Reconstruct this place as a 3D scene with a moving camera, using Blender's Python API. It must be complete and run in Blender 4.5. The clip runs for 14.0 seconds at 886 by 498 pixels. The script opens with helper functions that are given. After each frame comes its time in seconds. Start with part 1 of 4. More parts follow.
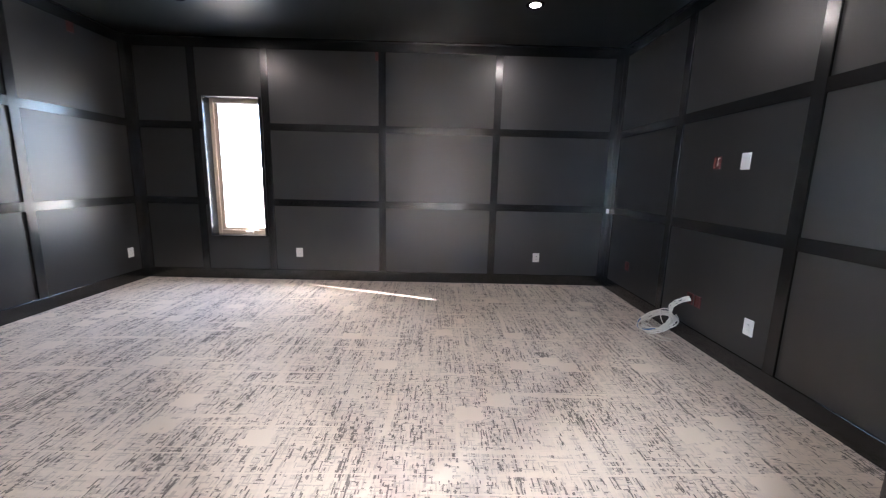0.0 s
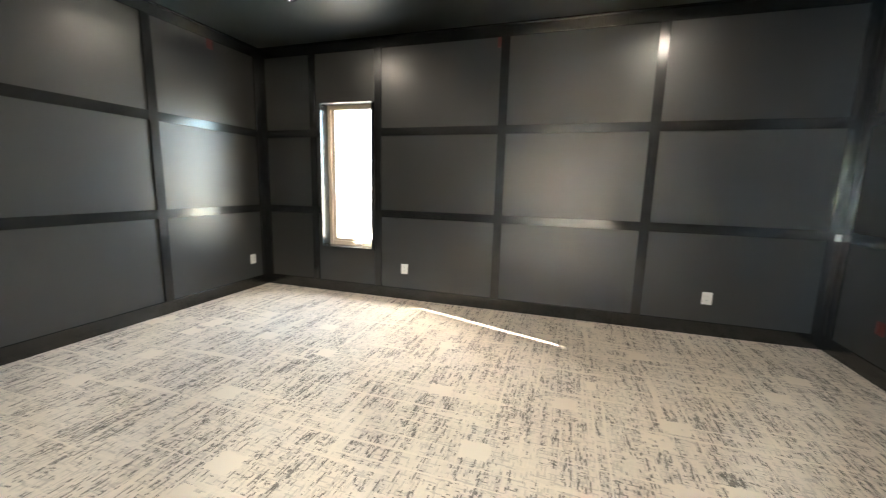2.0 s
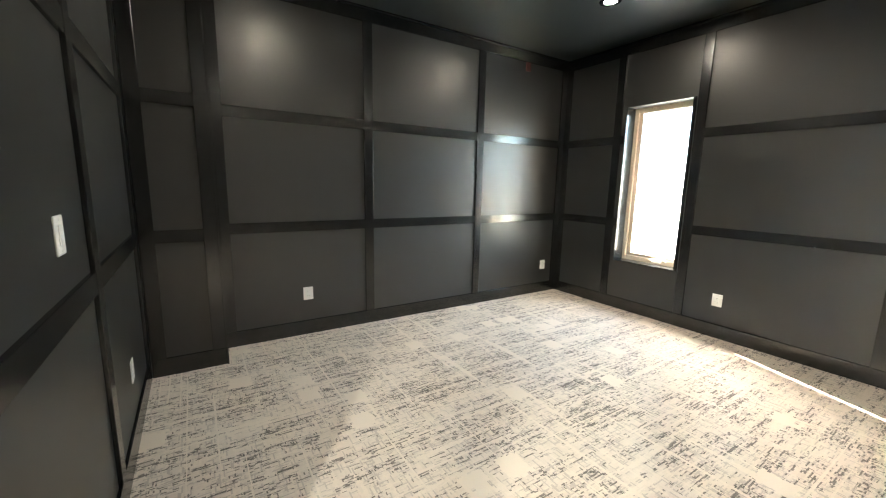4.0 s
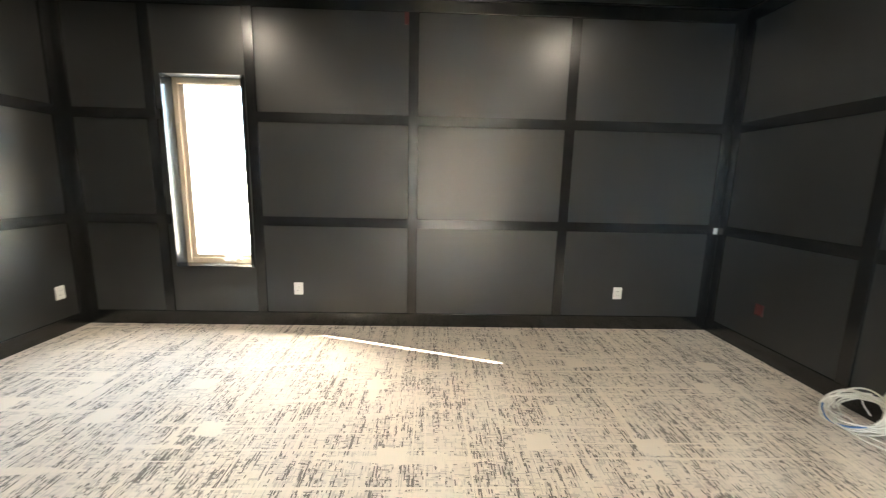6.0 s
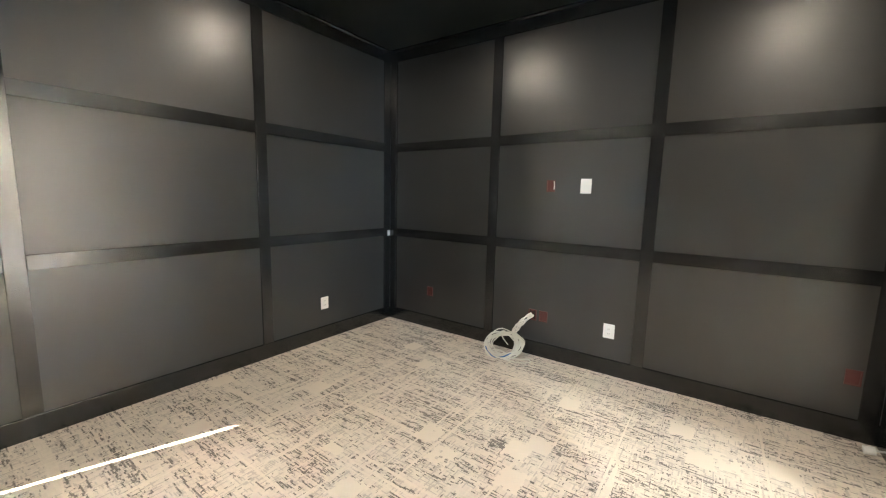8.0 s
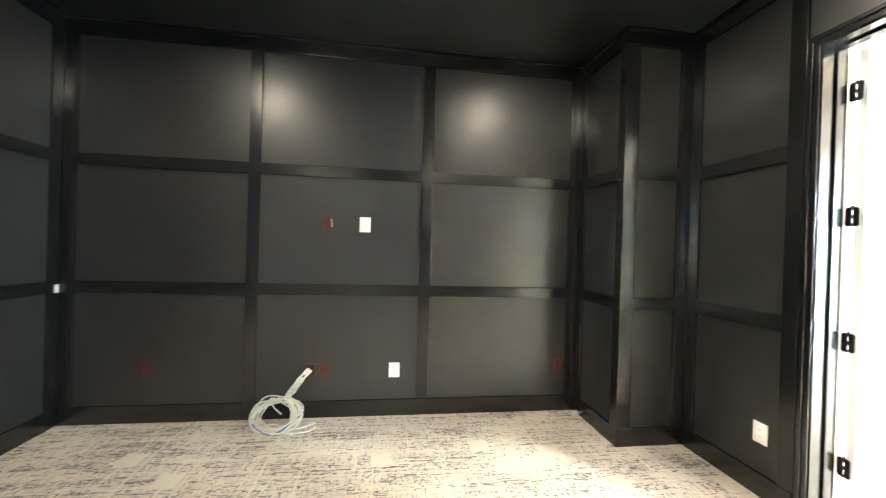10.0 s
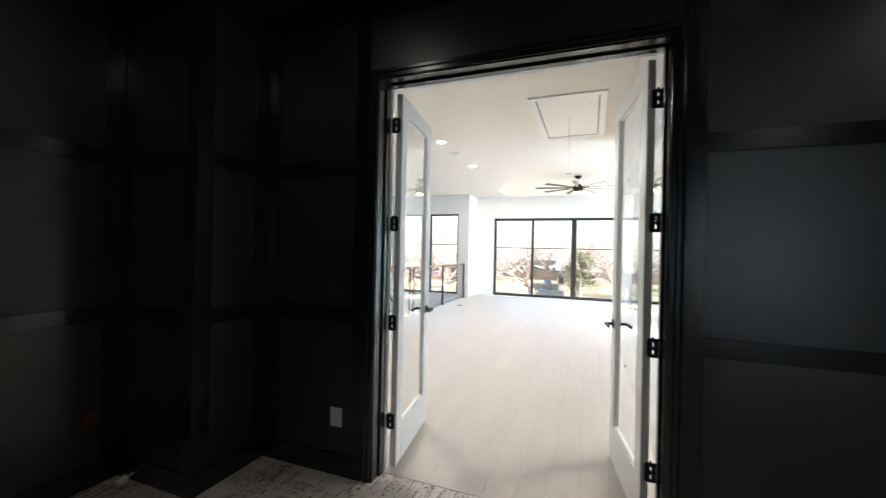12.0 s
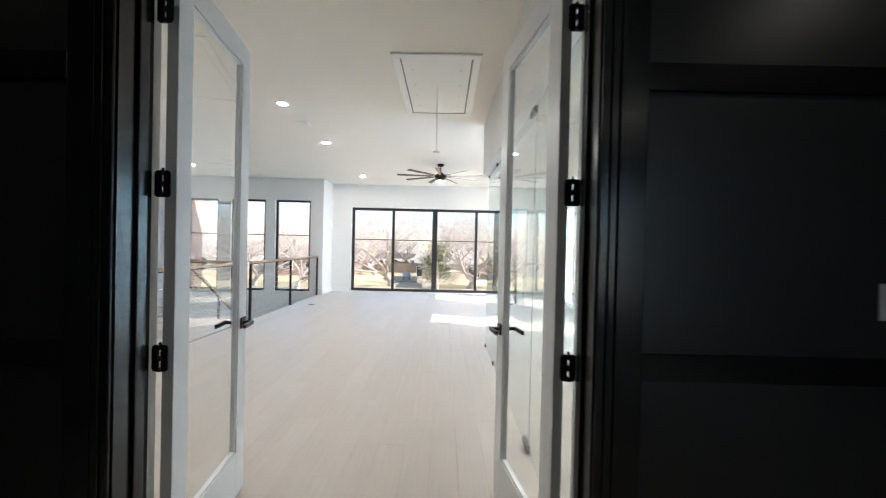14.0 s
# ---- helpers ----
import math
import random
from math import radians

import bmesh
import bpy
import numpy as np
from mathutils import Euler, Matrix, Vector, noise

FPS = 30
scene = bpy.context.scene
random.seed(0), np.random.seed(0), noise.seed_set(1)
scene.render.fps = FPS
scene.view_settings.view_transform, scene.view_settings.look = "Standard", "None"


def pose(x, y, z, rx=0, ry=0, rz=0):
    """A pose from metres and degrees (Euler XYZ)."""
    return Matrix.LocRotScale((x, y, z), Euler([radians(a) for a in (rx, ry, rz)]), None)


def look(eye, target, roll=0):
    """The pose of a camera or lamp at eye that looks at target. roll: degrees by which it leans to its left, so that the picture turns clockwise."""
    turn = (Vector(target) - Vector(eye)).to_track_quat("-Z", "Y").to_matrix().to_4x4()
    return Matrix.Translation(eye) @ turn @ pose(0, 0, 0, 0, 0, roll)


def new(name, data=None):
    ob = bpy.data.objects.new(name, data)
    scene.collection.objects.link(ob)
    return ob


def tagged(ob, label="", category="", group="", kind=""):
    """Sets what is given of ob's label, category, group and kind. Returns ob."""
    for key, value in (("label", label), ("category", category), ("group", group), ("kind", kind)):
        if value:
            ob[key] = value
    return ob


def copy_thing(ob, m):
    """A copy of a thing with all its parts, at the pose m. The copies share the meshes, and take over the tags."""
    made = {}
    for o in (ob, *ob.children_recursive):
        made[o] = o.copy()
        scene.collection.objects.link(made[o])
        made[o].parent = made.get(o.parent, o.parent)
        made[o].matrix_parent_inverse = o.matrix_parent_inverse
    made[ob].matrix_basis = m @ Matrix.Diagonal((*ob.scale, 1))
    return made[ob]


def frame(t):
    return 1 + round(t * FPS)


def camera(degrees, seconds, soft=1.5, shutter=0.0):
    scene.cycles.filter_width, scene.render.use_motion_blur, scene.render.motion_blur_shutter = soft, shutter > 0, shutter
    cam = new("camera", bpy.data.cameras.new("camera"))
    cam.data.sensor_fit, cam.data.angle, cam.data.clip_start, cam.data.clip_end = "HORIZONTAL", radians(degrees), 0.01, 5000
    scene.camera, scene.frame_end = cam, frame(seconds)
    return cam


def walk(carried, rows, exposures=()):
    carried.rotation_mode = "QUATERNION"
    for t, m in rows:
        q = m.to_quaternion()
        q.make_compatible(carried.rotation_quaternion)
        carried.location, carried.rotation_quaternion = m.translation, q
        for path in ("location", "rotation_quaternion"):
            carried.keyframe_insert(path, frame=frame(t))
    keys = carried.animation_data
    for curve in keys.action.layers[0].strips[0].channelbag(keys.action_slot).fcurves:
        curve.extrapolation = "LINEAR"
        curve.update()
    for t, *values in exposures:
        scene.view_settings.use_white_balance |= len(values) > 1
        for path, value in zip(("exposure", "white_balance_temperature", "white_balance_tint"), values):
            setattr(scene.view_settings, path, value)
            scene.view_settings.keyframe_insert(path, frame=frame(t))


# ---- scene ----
cam = camera(97.2, 14.0, soft=1.15, shutter=0.2)
ROWS = [
    (0.0, 0.048, -0.391, 1.383, -0.76, -10.11, 1.40),
    (0.5, 0.156, -0.146, 1.353, -4.75, -9.91, 1.30),
    (1.0, 0.276, 0.132, 1.383, -5.30, -10.05, 1.30),
    (1.5, 0.177, 0.360, 1.399, 3.17, -9.79, 1.40),
    (2.0, 0.069, 0.505, 1.390, 18.00, -9.29, 1.40),
    (2.5, -0.133, 0.472, 1.424, 34.38, -9.41, 1.70),
    (2.7, -0.092, 0.520, 1.426, 42.60, -9.29, 1.50),
    (3.1, -0.151, 0.518, 1.441, 53.59, -9.32, 1.48),
    (3.5, -0.160, 0.510, 1.447, 58.69, -9.40, 1.36),
    (4.0, -0.145, 0.521, 1.445, 57.37, -9.50, 1.17),
    (4.4, -0.143, 0.574, 1.439, 50.62, -9.57, 1.10),
    (4.8, -0.181, 0.689, 1.432, 39.20, -9.59, 1.10),
    (5.0, -0.225, 0.721, 1.438, 31.95, -9.94, 1.30),
    (5.5, -0.297, 0.956, 1.420, 15.35, -9.55, 1.30),
    (6.0, -0.507, 1.020, 1.437, -1.74, -9.73, 1.30),
    (6.5, -0.706, 1.073, 1.457, -18.21, -9.82, 1.20),
    (7.0, -0.819, 1.253, 1.444, -33.15, -9.88, 1.30),
    (7.2, -0.856, 1.323, 1.455, -38.43, -9.84, 1.40),
    (7.6, -0.953, 1.467, 1.457, -47.97, -9.25, 1.43),
    (8.0, -1.054, 1.613, 1.462, -54.66, -7.74, 1.35),
    (8.5, -1.151, 1.800, 1.467, -61.69, -5.25, 1.21),
    (8.9, -1.173, 1.951, 1.463, -68.39, -3.32, 1.18),
    (9.3, -1.118, 2.105, 1.447, -77.93, -1.95, 1.30),
    (9.5, -1.084, 2.174, 1.446, -83.16, -1.20, 1.20),
    (10.0, -0.941, 2.376, 1.407, -98.13, -0.29, 1.70),
    (10.5, -0.731, 2.316, 1.416, -111.47, -0.26, 1.70),
    (11.0, -0.548, 2.291, 1.407, -126.13, 0.14, 1.70),
    (11.5, -0.424, 2.279, 1.453, -141.23, -0.06, 1.40),
    (12.0, -0.451, 2.297, 1.464, -159.36, 0.06, 1.20),
    (12.5, -0.541, 2.293, 1.461, -178.19, 0.14, 1.20),
    (13.0, -0.547, 2.218, 1.440, -190.40, -0.03, 1.40),
    (13.5, -0.450, 1.866, 1.413, -188.19, -0.34, 1.60),
    (14.0, -0.298, 1.458, 1.418, -179.74, -0.46, 1.30),
]

# t, eye x y z, yaw, pitch, roll
EXPOSURES = [(0.0, 5.15, 5600, 21), (0.6, 5.45, 6000, 14), (1.5, 5.65, 6250, 10), (2.5, 5.75, 6250, 7), (6.0, 5.85, 6350, 8), (7.2, 5.85, 6350, 10), (9.5, 6.65, 6150, 7), (10.0, 6.48, 6300, 6), (10.5, 6.52, 6250, 7), (11.1, 6.3, 6350, 9),
             (11.5, 4.95, 6300, 10), (11.7, 3.2, 5900, 10), (12.0, 2.6, 5650, 10), (12.5, 2.48, 5600, 10), (14.0, 2.1, 5550, 10)]
walk(cam, [(t, pose(x, y, z, 90 + p, 0, yaw) @ pose(0, 0, 0, 0, 0, roll)) for t, x, y, z, yaw, p, roll in ROWS], EXPOSURES)

# ---- world and sun ----
SUN = Vector((-0.947, 0.321, 0.735)).normalized()
world = bpy.data.worlds.new("world")
scene.world = world
world.use_nodes = True
wn = world.node_tree
sky = wn.nodes.new("ShaderNodeTexSky")
sky.sky_type = "NISHITA"
sky.sun_disc = False
sky.dust_density = 0.1
sky.sun_elevation = math.asin(SUN.z)
sky.sun_rotation = math.atan2(SUN.x, SUN.y)
wn.links.new(sky.outputs[0], wn.nodes["Background"].inputs[0])
wn.nodes["Background"].inputs[1].default_value = 0.06
sun_data = bpy.data.lights.new("sun", "SUN")
sun_data.energy, sun_data.angle, sun_data.color = 4.4, radians(0.5), (1.0, 0.85, 0.66)
sun_lamp = new("sun", sun_data)
sun_lamp.matrix_world = look(SUN * 30, (0, 0, 0))
win_data = bpy.data.lights.new("window_daylight", "AREA")
win_data.shape, win_data.size, win_data.size_y = "RECTANGLE", 0.66, 1.70
win_data.energy, win_data.color = 0.75, (0.62, 0.82, 1.0)
new("window_daylight", win_data).matrix_world = look((-2.58, 5.03, 1.46), (-2.58, 4.0, 1.46))


def sky_lamp(name, eye, target, w, h, energy):
    """Skylight at a window: an area lamp at its head or in its opening."""
    d = bpy.data.lights.new(name, "AREA")
    d.shape, d.size, d.size_y, d.energy, d.color = "RECTANGLE", w, h, energy, (0.58, 0.79, 1.0)
    new(name, d).matrix_world = look(eye, target)


sky_lamp("skylight_slider", (0.0, -10.75, 3.0), (0.0, -9.0, 1.9), 4.9, 0.8, 34.0)
sky_lamp("skylight_stair", (5.4, -9.95, 3.05), (5.4, -8.2, 1.9), 3.9, 0.8, 42.0)
sky_lamp("skylight_west", (-3.46, -5.11, 1.25), (0.0, -5.11, 1.25), 0.85, 2.35, 13.0)
sky_lamp("skylight_west", (-3.46, -8.38, 1.25), (0.0, -8.38, 1.25), 1.1, 2.35, 12.0)


# ---- node helpers ----
class Graph:
    """A material's node tree, with short calls for the nodes that are used most."""

    def __init__(self, name):
        self.mat = bpy.data.materials.new(name)
        self.mat.use_nodes = True
        self.t = self.mat.node_tree
        self.b = self.t.nodes["Principled BSDF"]

    def put(self, socket, v):
        if hasattr(v, "is_output"):
            self.t.links.new(v, socket)
        else:
            socket.default_value = v

    def math(self, op, a, b=0.0, c=0.0):
        n = self.t.nodes.new("ShaderNodeMath")
        n.operation = op
        for k, v in enumerate((a, b, c)):
            self.put(n.inputs[k], v)
        return n.outputs[0]

    def coords(self, kind="Object"):
        return self.t.nodes.new("ShaderNodeTexCoord").outputs[kind]

    def split(self, v):
        n = self.t.nodes.new("ShaderNodeSeparateXYZ")
        self.put(n.inputs[0], v)
        return n.outputs

    def join(self, x, y, z=0.0):
        n = self.t.nodes.new("ShaderNodeCombineXYZ")
        for k, v in enumerate((x, y, z)):
            self.put(n.inputs[k], v)
        return n.outputs[0]

    def scale(self, v, s):
        n = self.t.nodes.new("ShaderNodeMapping")
        self.put(n.inputs[0], v)
        n.inputs["Scale"].default_value = s
        return n.outputs[0]

    def noise(self, v, scale, detail=3.0, rough=0.55):
        n = self.t.nodes.new("ShaderNodeTexNoise")
        self.put(n.inputs["Vector"], v)
        n.inputs["Scale"].default_value, n.inputs["Detail"].default_value, n.inputs["Roughness"].default_value = scale, detail, rough
        return n.outputs[0]

    def white(self, v):
        n = self.t.nodes.new("ShaderNodeTexWhiteNoise")
        n.noise_dimensions = "3D"
        self.put(n.inputs["Vector"], v)
        return n.outputs[0]

    def ramp(self, v, *stops):
        n = self.t.nodes.new("ShaderNodeValToRGB")
        e = n.color_ramp.elements
        while len(e) < len(stops):
            e.new(0.5)
        for k, (p, c) in enumerate(stops):
            e[k].position = p
            e[k].color = (c, c, c, 1) if isinstance(c, (int, float)) else (*c, 1)
        self.put(n.inputs[0], v)
        return n.outputs[0]

    def mix(self, f, a, b, kind="MIX"):
        n = self.t.nodes.new("ShaderNodeMix")
        n.data_type, n.blend_type = "RGBA", kind
        self.put(n.inputs[0], f)
        self.put(n.inputs[6], a if hasattr(a, "is_output") else (*a, 1))
        self.put(n.inputs[7], b if hasattr(b, "is_output") else (*b, 1))
        return n.outputs[2]

    def bump(self, h, strength, distance=0.002):
        n = self.t.nodes.new("ShaderNodeBump")
        n.inputs["Strength"].default_value, n.inputs["Distance"].default_value = strength, distance
        self.put(n.inputs["Height"], h)
        self.t.links.new(n.outputs[0], self.b.inputs["Normal"])

    def set(self, **kw):
        for k, v in kw.items():
            key = {"color": "Base Color", "rough": "Roughness", "metal": "Metallic", "spec": "Specular IOR Level"}[k]
            self.put(self.b.inputs[key], (*v, 1) if isinstance(v, tuple) else v)
        return self.mat


def paint(name, color, rough, vary=0.12, bump=0.15, grain=220.0, spec=0.5, gloss=0.05):
    """Rolled or brushed paint: orange-peel relief, faint patches in colour and gloss."""
    g = Graph(name)
    c = g.coords()
    big = g.noise(c, 1.7, 4)
    dark = tuple(v * (1 - vary) for v in color)
    lite = tuple(min(1, v * (1 + vary)) for v in color)
    g.bump(g.noise(c, grain, 2), bump, 0.0006)
    rv = g.math("MULTIPLY_ADD", g.noise(c, 3.0, 3), gloss, rough - gloss / 2)
    return g.set(color=g.mix(big, dark, lite), rough=rv, spec=spec)


def metal(name, color, rough, metallic=1.0):
    g = Graph(name)
    c = g.coords()
    rv = g.math("MULTIPLY_ADD", g.noise(c, 60.0, 3), 0.15, rough - 0.07)
    return g.set(color=g.mix(g.noise(c, 25.0, 3), tuple(v * 0.85 for v in color), tuple(v * 1.1 for v in color)), rough=rv, metal=metallic)


def carpet_material():
    """Cut-pile carpet with broken dark dashes in two directions, pale bands and blank patches."""
    g = Graph("carpet_material")
    c = g.coords()
    x, y, _ = g.split(c)

    def dashes(u, v, wu, wv, seed):
        cu = g.math("FLOOR", g.math("DIVIDE", u, wu))
        shift = g.math("MULTIPLY", g.white(g.join(cu, seed)), 9.0)
        cv = g.math("FLOOR", g.math("ADD", g.math("DIVIDE", v, wv), shift))
        return g.white(g.join(cu, cv, seed))

    wob = g.math("MULTIPLY", g.math("SUBTRACT", g.noise(c, 25.0, 2), 0.5), 0.003)
    xw, yw = g.math("ADD", x, wob), g.math("ADD", y, wob)
    clumps = g.noise(g.scale(c, (3.6, 2.4, 1)), 1.0, 5, 0.62)
    rows_ = g.noise(g.scale(c, (27.0, 0.6, 1)), 1.0, 2)
    density = g.math("MULTIPLY", g.ramp(clumps, (0.38, 0.04), (0.64, 1.0)), g.ramp(rows_, (0.40, 0.06), (0.58, 1.0)))
    along = g.math("LESS_THAN", dashes(xw, yw, 0.0070, 0.024, 3.0), g.math("MULTIPLY", density, 0.28))
    across = g.math("LESS_THAN", dashes(yw, xw, 0.0065, 0.020, 7.0), g.math("MULTIPLY", density, 0.13))
    long_ = g.math("LESS_THAN", dashes(xw, yw, 0.0075, 0.075, 11.0), g.math("MULTIPLY", density, 0.16))
    ink = g.math("MAXIMUM", g.math("MAXIMUM", along, across), long_)
    # pale bands across and along, with frayed edges
    fray = g.math("MULTIPLY", g.math("SUBTRACT", dashes(xw, yw, 0.02, 0.02, 29.0), 0.5), 0.05)
    band_a = g.math("GREATER_THAN", g.math("ADD", g.noise(g.scale(g.join(xw, yw), (0.9, 11.0, 1)), 1.0, 0), fray), 0.735)
    band_b = g.math("GREATER_THAN", g.math("ADD", g.noise(g.scale(g.join(xw, yw), (12.0, 1.0, 1)), 1.0, 0), fray), 0.75)
    line_a = g.math("GREATER_THAN", g.noise(g.scale(g.join(xw, yw), (0.45, 34.0, 1)), 1.0, 0), 0.735)
    line_b = g.math("GREATER_THAN", g.noise(g.scale(g.join(xw, yw), (36.0, 0.5, 1)), 1.0, 0), 0.745)
    vor = g.t.nodes.new("ShaderNodeTexVoronoi")
    vor.distance = "CHEBYCHEV"
    g.put(vor.inputs["Vector"], g.scale(g.join(xw, yw), (1.0, 1.15, 1)))
    vor.inputs["Scale"].default_value = 2.9
    chosen = g.math("GREATER_THAN", g.white(vor.outputs["Position"]), 0.56)
    blank = g.math("MULTIPLY", chosen, g.math("LESS_THAN", g.math("ADD", vor.outputs["Distance"], g.math("MULTIPLY", fray, 1.6)), 0.235))
    pale = g.math("MAXIMUM", g.math("MAXIMUM", g.math("MAXIMUM", band_a, band_b), g.math("MAXIMUM", line_a, line_b)), blank)
    ink = g.math("MULTIPLY", ink, g.math("SUBTRACT", 1.0, pale))
    grey = g.math("LESS_THAN", dashes(xw, yw, 0.006, 0.038, 41.0), g.math("MULTIPLY_ADD", density, 0.25, 0.10))
    grey2 = g.math("LESS_THAN", dashes(yw, xw, 0.007, 0.05, 43.0), g.math("MULTIPLY_ADD", density, 0.15, 0.10))
    soft = dashes(xw, yw, 0.009, 0.06, 17.0)
    soft2 = dashes(yw, xw, 0.011, 0.08, 23.0)
    mott = g.math("ADD", g.math("MULTIPLY", soft, 0.5), g.math("MULTIPLY", soft2, 0.5))
    base = g.mix(g.math("MULTIPLY", mott, g.math("MULTIPLY_ADD", density, 0.6, 0.4)), (0.83, 0.745, 0.645), (0.58, 0.52, 0.46))
    base = g.mix(g.math("MULTIPLY", g.math("MAXIMUM", grey, grey2), 0.6), base, (0.44, 0.40, 0.36))
    base = g.mix(g.math("MAXIMUM", g.math("MULTIPLY", pale, 0.75), blank), base, (0.84, 0.755, 0.65))
    base = g.mix(g.math("MULTIPLY", ink, g.math("MULTIPLY_ADD", g.noise(c, 30.0, 2), 0.5, 0.5)), base, (0.035, 0.034, 0.038))
    fuzz = g.noise(c, 700.0, 2)
    base = g.mix(g.math("MULTIPLY", fuzz, 0.25), base, (0.40, 0.36, 0.32))
    g.bump(g.math("ADD", fuzz, g.math("MULTIPLY", mott, 0.4)), 0.6, 0.003)
    return g.set(color=base, rough=0.95, spec=0.15)


def wood_material(name, a, b, rough, axis=(14.0, 0.7, 14.0)):
    """Oak boards: long grain, each board of its own tone."""
    g = Graph(name)
    c = g.coords()
    rnd = g.t.nodes.new("ShaderNodeObjectInfo").outputs["Random"]
    off = g.join(g.math("MULTIPLY", rnd, 37.0), g.math("MULTIPLY", rnd, 91.0), rnd)
    add = g.t.nodes.new("ShaderNodeVectorMath")
    g.put(add.inputs[0], c)
    g.put(add.inputs[1], off)
    grain = g.noise(g.scale(add.outputs[0], axis), 3.0, 6, 0.6)
    fine = g.noise(g.scale(add.outputs[0], tuple(v * 5 for v in axis)), 6.0, 3)
    col = g.mix(g.ramp(grain, (0.3, 0.0), (0.7, 1.0)), a, b)
    tone = g.math("MULTIPLY_ADD", rnd, 0.07, 0.965)
    col = g.mix(1.0, col, g.join(tone, tone, tone), "MULTIPLY")
    vor = g.t.nodes.new("ShaderNodeTexVoronoi")
    g.put(vor.inputs["Vector"], add.outputs[0])
    vor.inputs["Scale"].default_value = 2.6
    speck = g.math("MULTIPLY", g.math("LESS_THAN", vor.outputs["Distance"], 0.022), g.math("GREATER_THAN", g.white(vor.outputs["Position"]), 0.72))
    col = g.mix(g.math("MULTIPLY", speck, 0.55), col, tuple(0.3 * v for v in b))
    g.bump(g.math("ADD", grain, fine), 0.12, 0.001)
    return g.set(color=col, rough=g.math("MULTIPLY_ADD", grain, 0.15, rough - 0.07))


def glass_material(name, tint=(1, 1, 1), rough=0.0):
    g = Graph(name)
    g.b.inputs["Transmission Weight"].default_value = 1.0
    g.b.inputs["IOR"].default_value = 1.45
    return g.set(color=tint, rough=rough)


def glow_material(name, color, strength):
    g = Graph(name)
    g.b.inputs["Emission Color"].default_value = (*color, 1)
    g.b.inputs["Emission Strength"].default_value = strength
    return g.set(color=(0.8, 0.8, 0.8), rough=0.4)


def brick_material(name, a, b):
    g = Graph(name)
    n = g.t.nodes.new("ShaderNodeTexBrick")
    x, y, z = g.split(g.coords())
    g.put(n.inputs["Vector"], g.join(g.math("ADD", x, y), z))
    n.inputs["Scale"].default_value = 4.4
    n.inputs["Color1"].default_value, n.inputs["Color2"].default_value, n.inputs["Mortar"].default_value = (*a, 1), (*b, 1), (0.45, 0.42, 0.38, 1)
    n.inputs["Mortar Size"].default_value = 0.03
    return g.set(color=n.outputs[0], rough=0.85)


def mottled(name, a, b, scale, rough=0.9):
    g = Graph(name)
    c = g.coords()
    f = g.math("MULTIPLY_ADD", g.noise(c, scale, 5), 0.65, g.math("MULTIPLY", g.noise(c, scale * 9, 3), 0.35))
    return g.set(color=g.mix(g.ramp(f, (0.35, 0.0), (0.65, 1.0)), a, b), rough=rough)


BLACK = paint("black_wall_paint", (0.0195, 0.0200, 0.0190), 0.37, spec=0.85)
BLACK_TRIM = paint("black_trim_paint", (0.0085, 0.009, 0.0088), 0.22, bump=0.04, spec=0.75)
BLACK_CEIL = paint("black_ceiling_paint", (0.010, 0.0125, 0.012), 0.36, spec=0.9)
WHITE = paint("white_wall_paint", (0.78, 0.77, 0.74), 0.6, vary=0.03)
WHITE_CEIL = paint("white_ceiling_paint", (0.82, 0.775, 0.695), 0.8, vary=0.02)
WHITE_TRIM = paint("white_trim_paint", (0.80, 0.80, 0.78), 0.32, vary=0.03, bump=0.05)
CARPET = carpet_material()
OAK = wood_material("pale_oak", (0.475, 0.417, 0.358), (0.44, 0.387, 0.33), 0.46)
OAK_RAIL = wood_material("oak_handrail", (0.42, 0.31, 0.21), (0.30, 0.21, 0.14), 0.4)
GLASS = glass_material("clear_glass", (0.97, 0.99, 0.985))
TINT_GLASS = glass_material("green_edge_glass", (0.90, 0.96, 0.94))
PLATE = paint("white_plastic", (0.80, 0.79, 0.76), 0.35, vary=0.02, bump=0.03)
RED_BOX = paint("dark_red_plastic", (0.10, 0.022, 0.020), 0.5, vary=0.25)
# dark plastic for an open box and socket slots, their shade put into colour
RECESS_SHADE = paint("recess_shade", (0.03, 0.012, 0.01), 0.7)
BRONZE = metal("oil_bronze", (0.045, 0.038, 0.034), 0.42, 0.8)
BLACK_METAL = metal("black_metal", (0.018, 0.018, 0.019), 0.4, 0.6)
STEEL = metal("brushed_steel", (0.55, 0.55, 0.54), 0.3)
TAN = paint("tan_window_frame", (0.52, 0.44, 0.34), 0.45, vary=0.05)
DARK_FRAME = paint("dark_window_frame", (0.022, 0.021, 0.021), 0.45)
CABLE_WHITE = paint("white_cable", (0.72, 0.69, 0.60), 0.45, vary=0.08)
CABLE_BLUE = paint("blue_cable", (0.06, 0.16, 0.36), 0.45)
CAN_GLOW = glow_material("can_lamp_glow", (1.0, 0.86, 0.68), 14.5)
HALL_GLOW = glow_material("hall_lamp_glow", (1.0, 0.89, 0.73), 255.0)
FAN_GLOW = glow_material("fan_lamp_glow", (1.0, 0.80, 0.52), 5.0)
FAN_BLADE = wood_material("dark_walnut", (0.075, 0.055, 0.042), (0.045, 0.033, 0.027), 0.45)
SUBFLOOR = mottled("subfloor", (0.20, 0.16, 0.12), (0.15, 0.12, 0.09), 4.0)
LAWN = mottled("winter_lawn", (0.55, 0.46, 0.29), (0.42, 0.355, 0.21), 0.35)
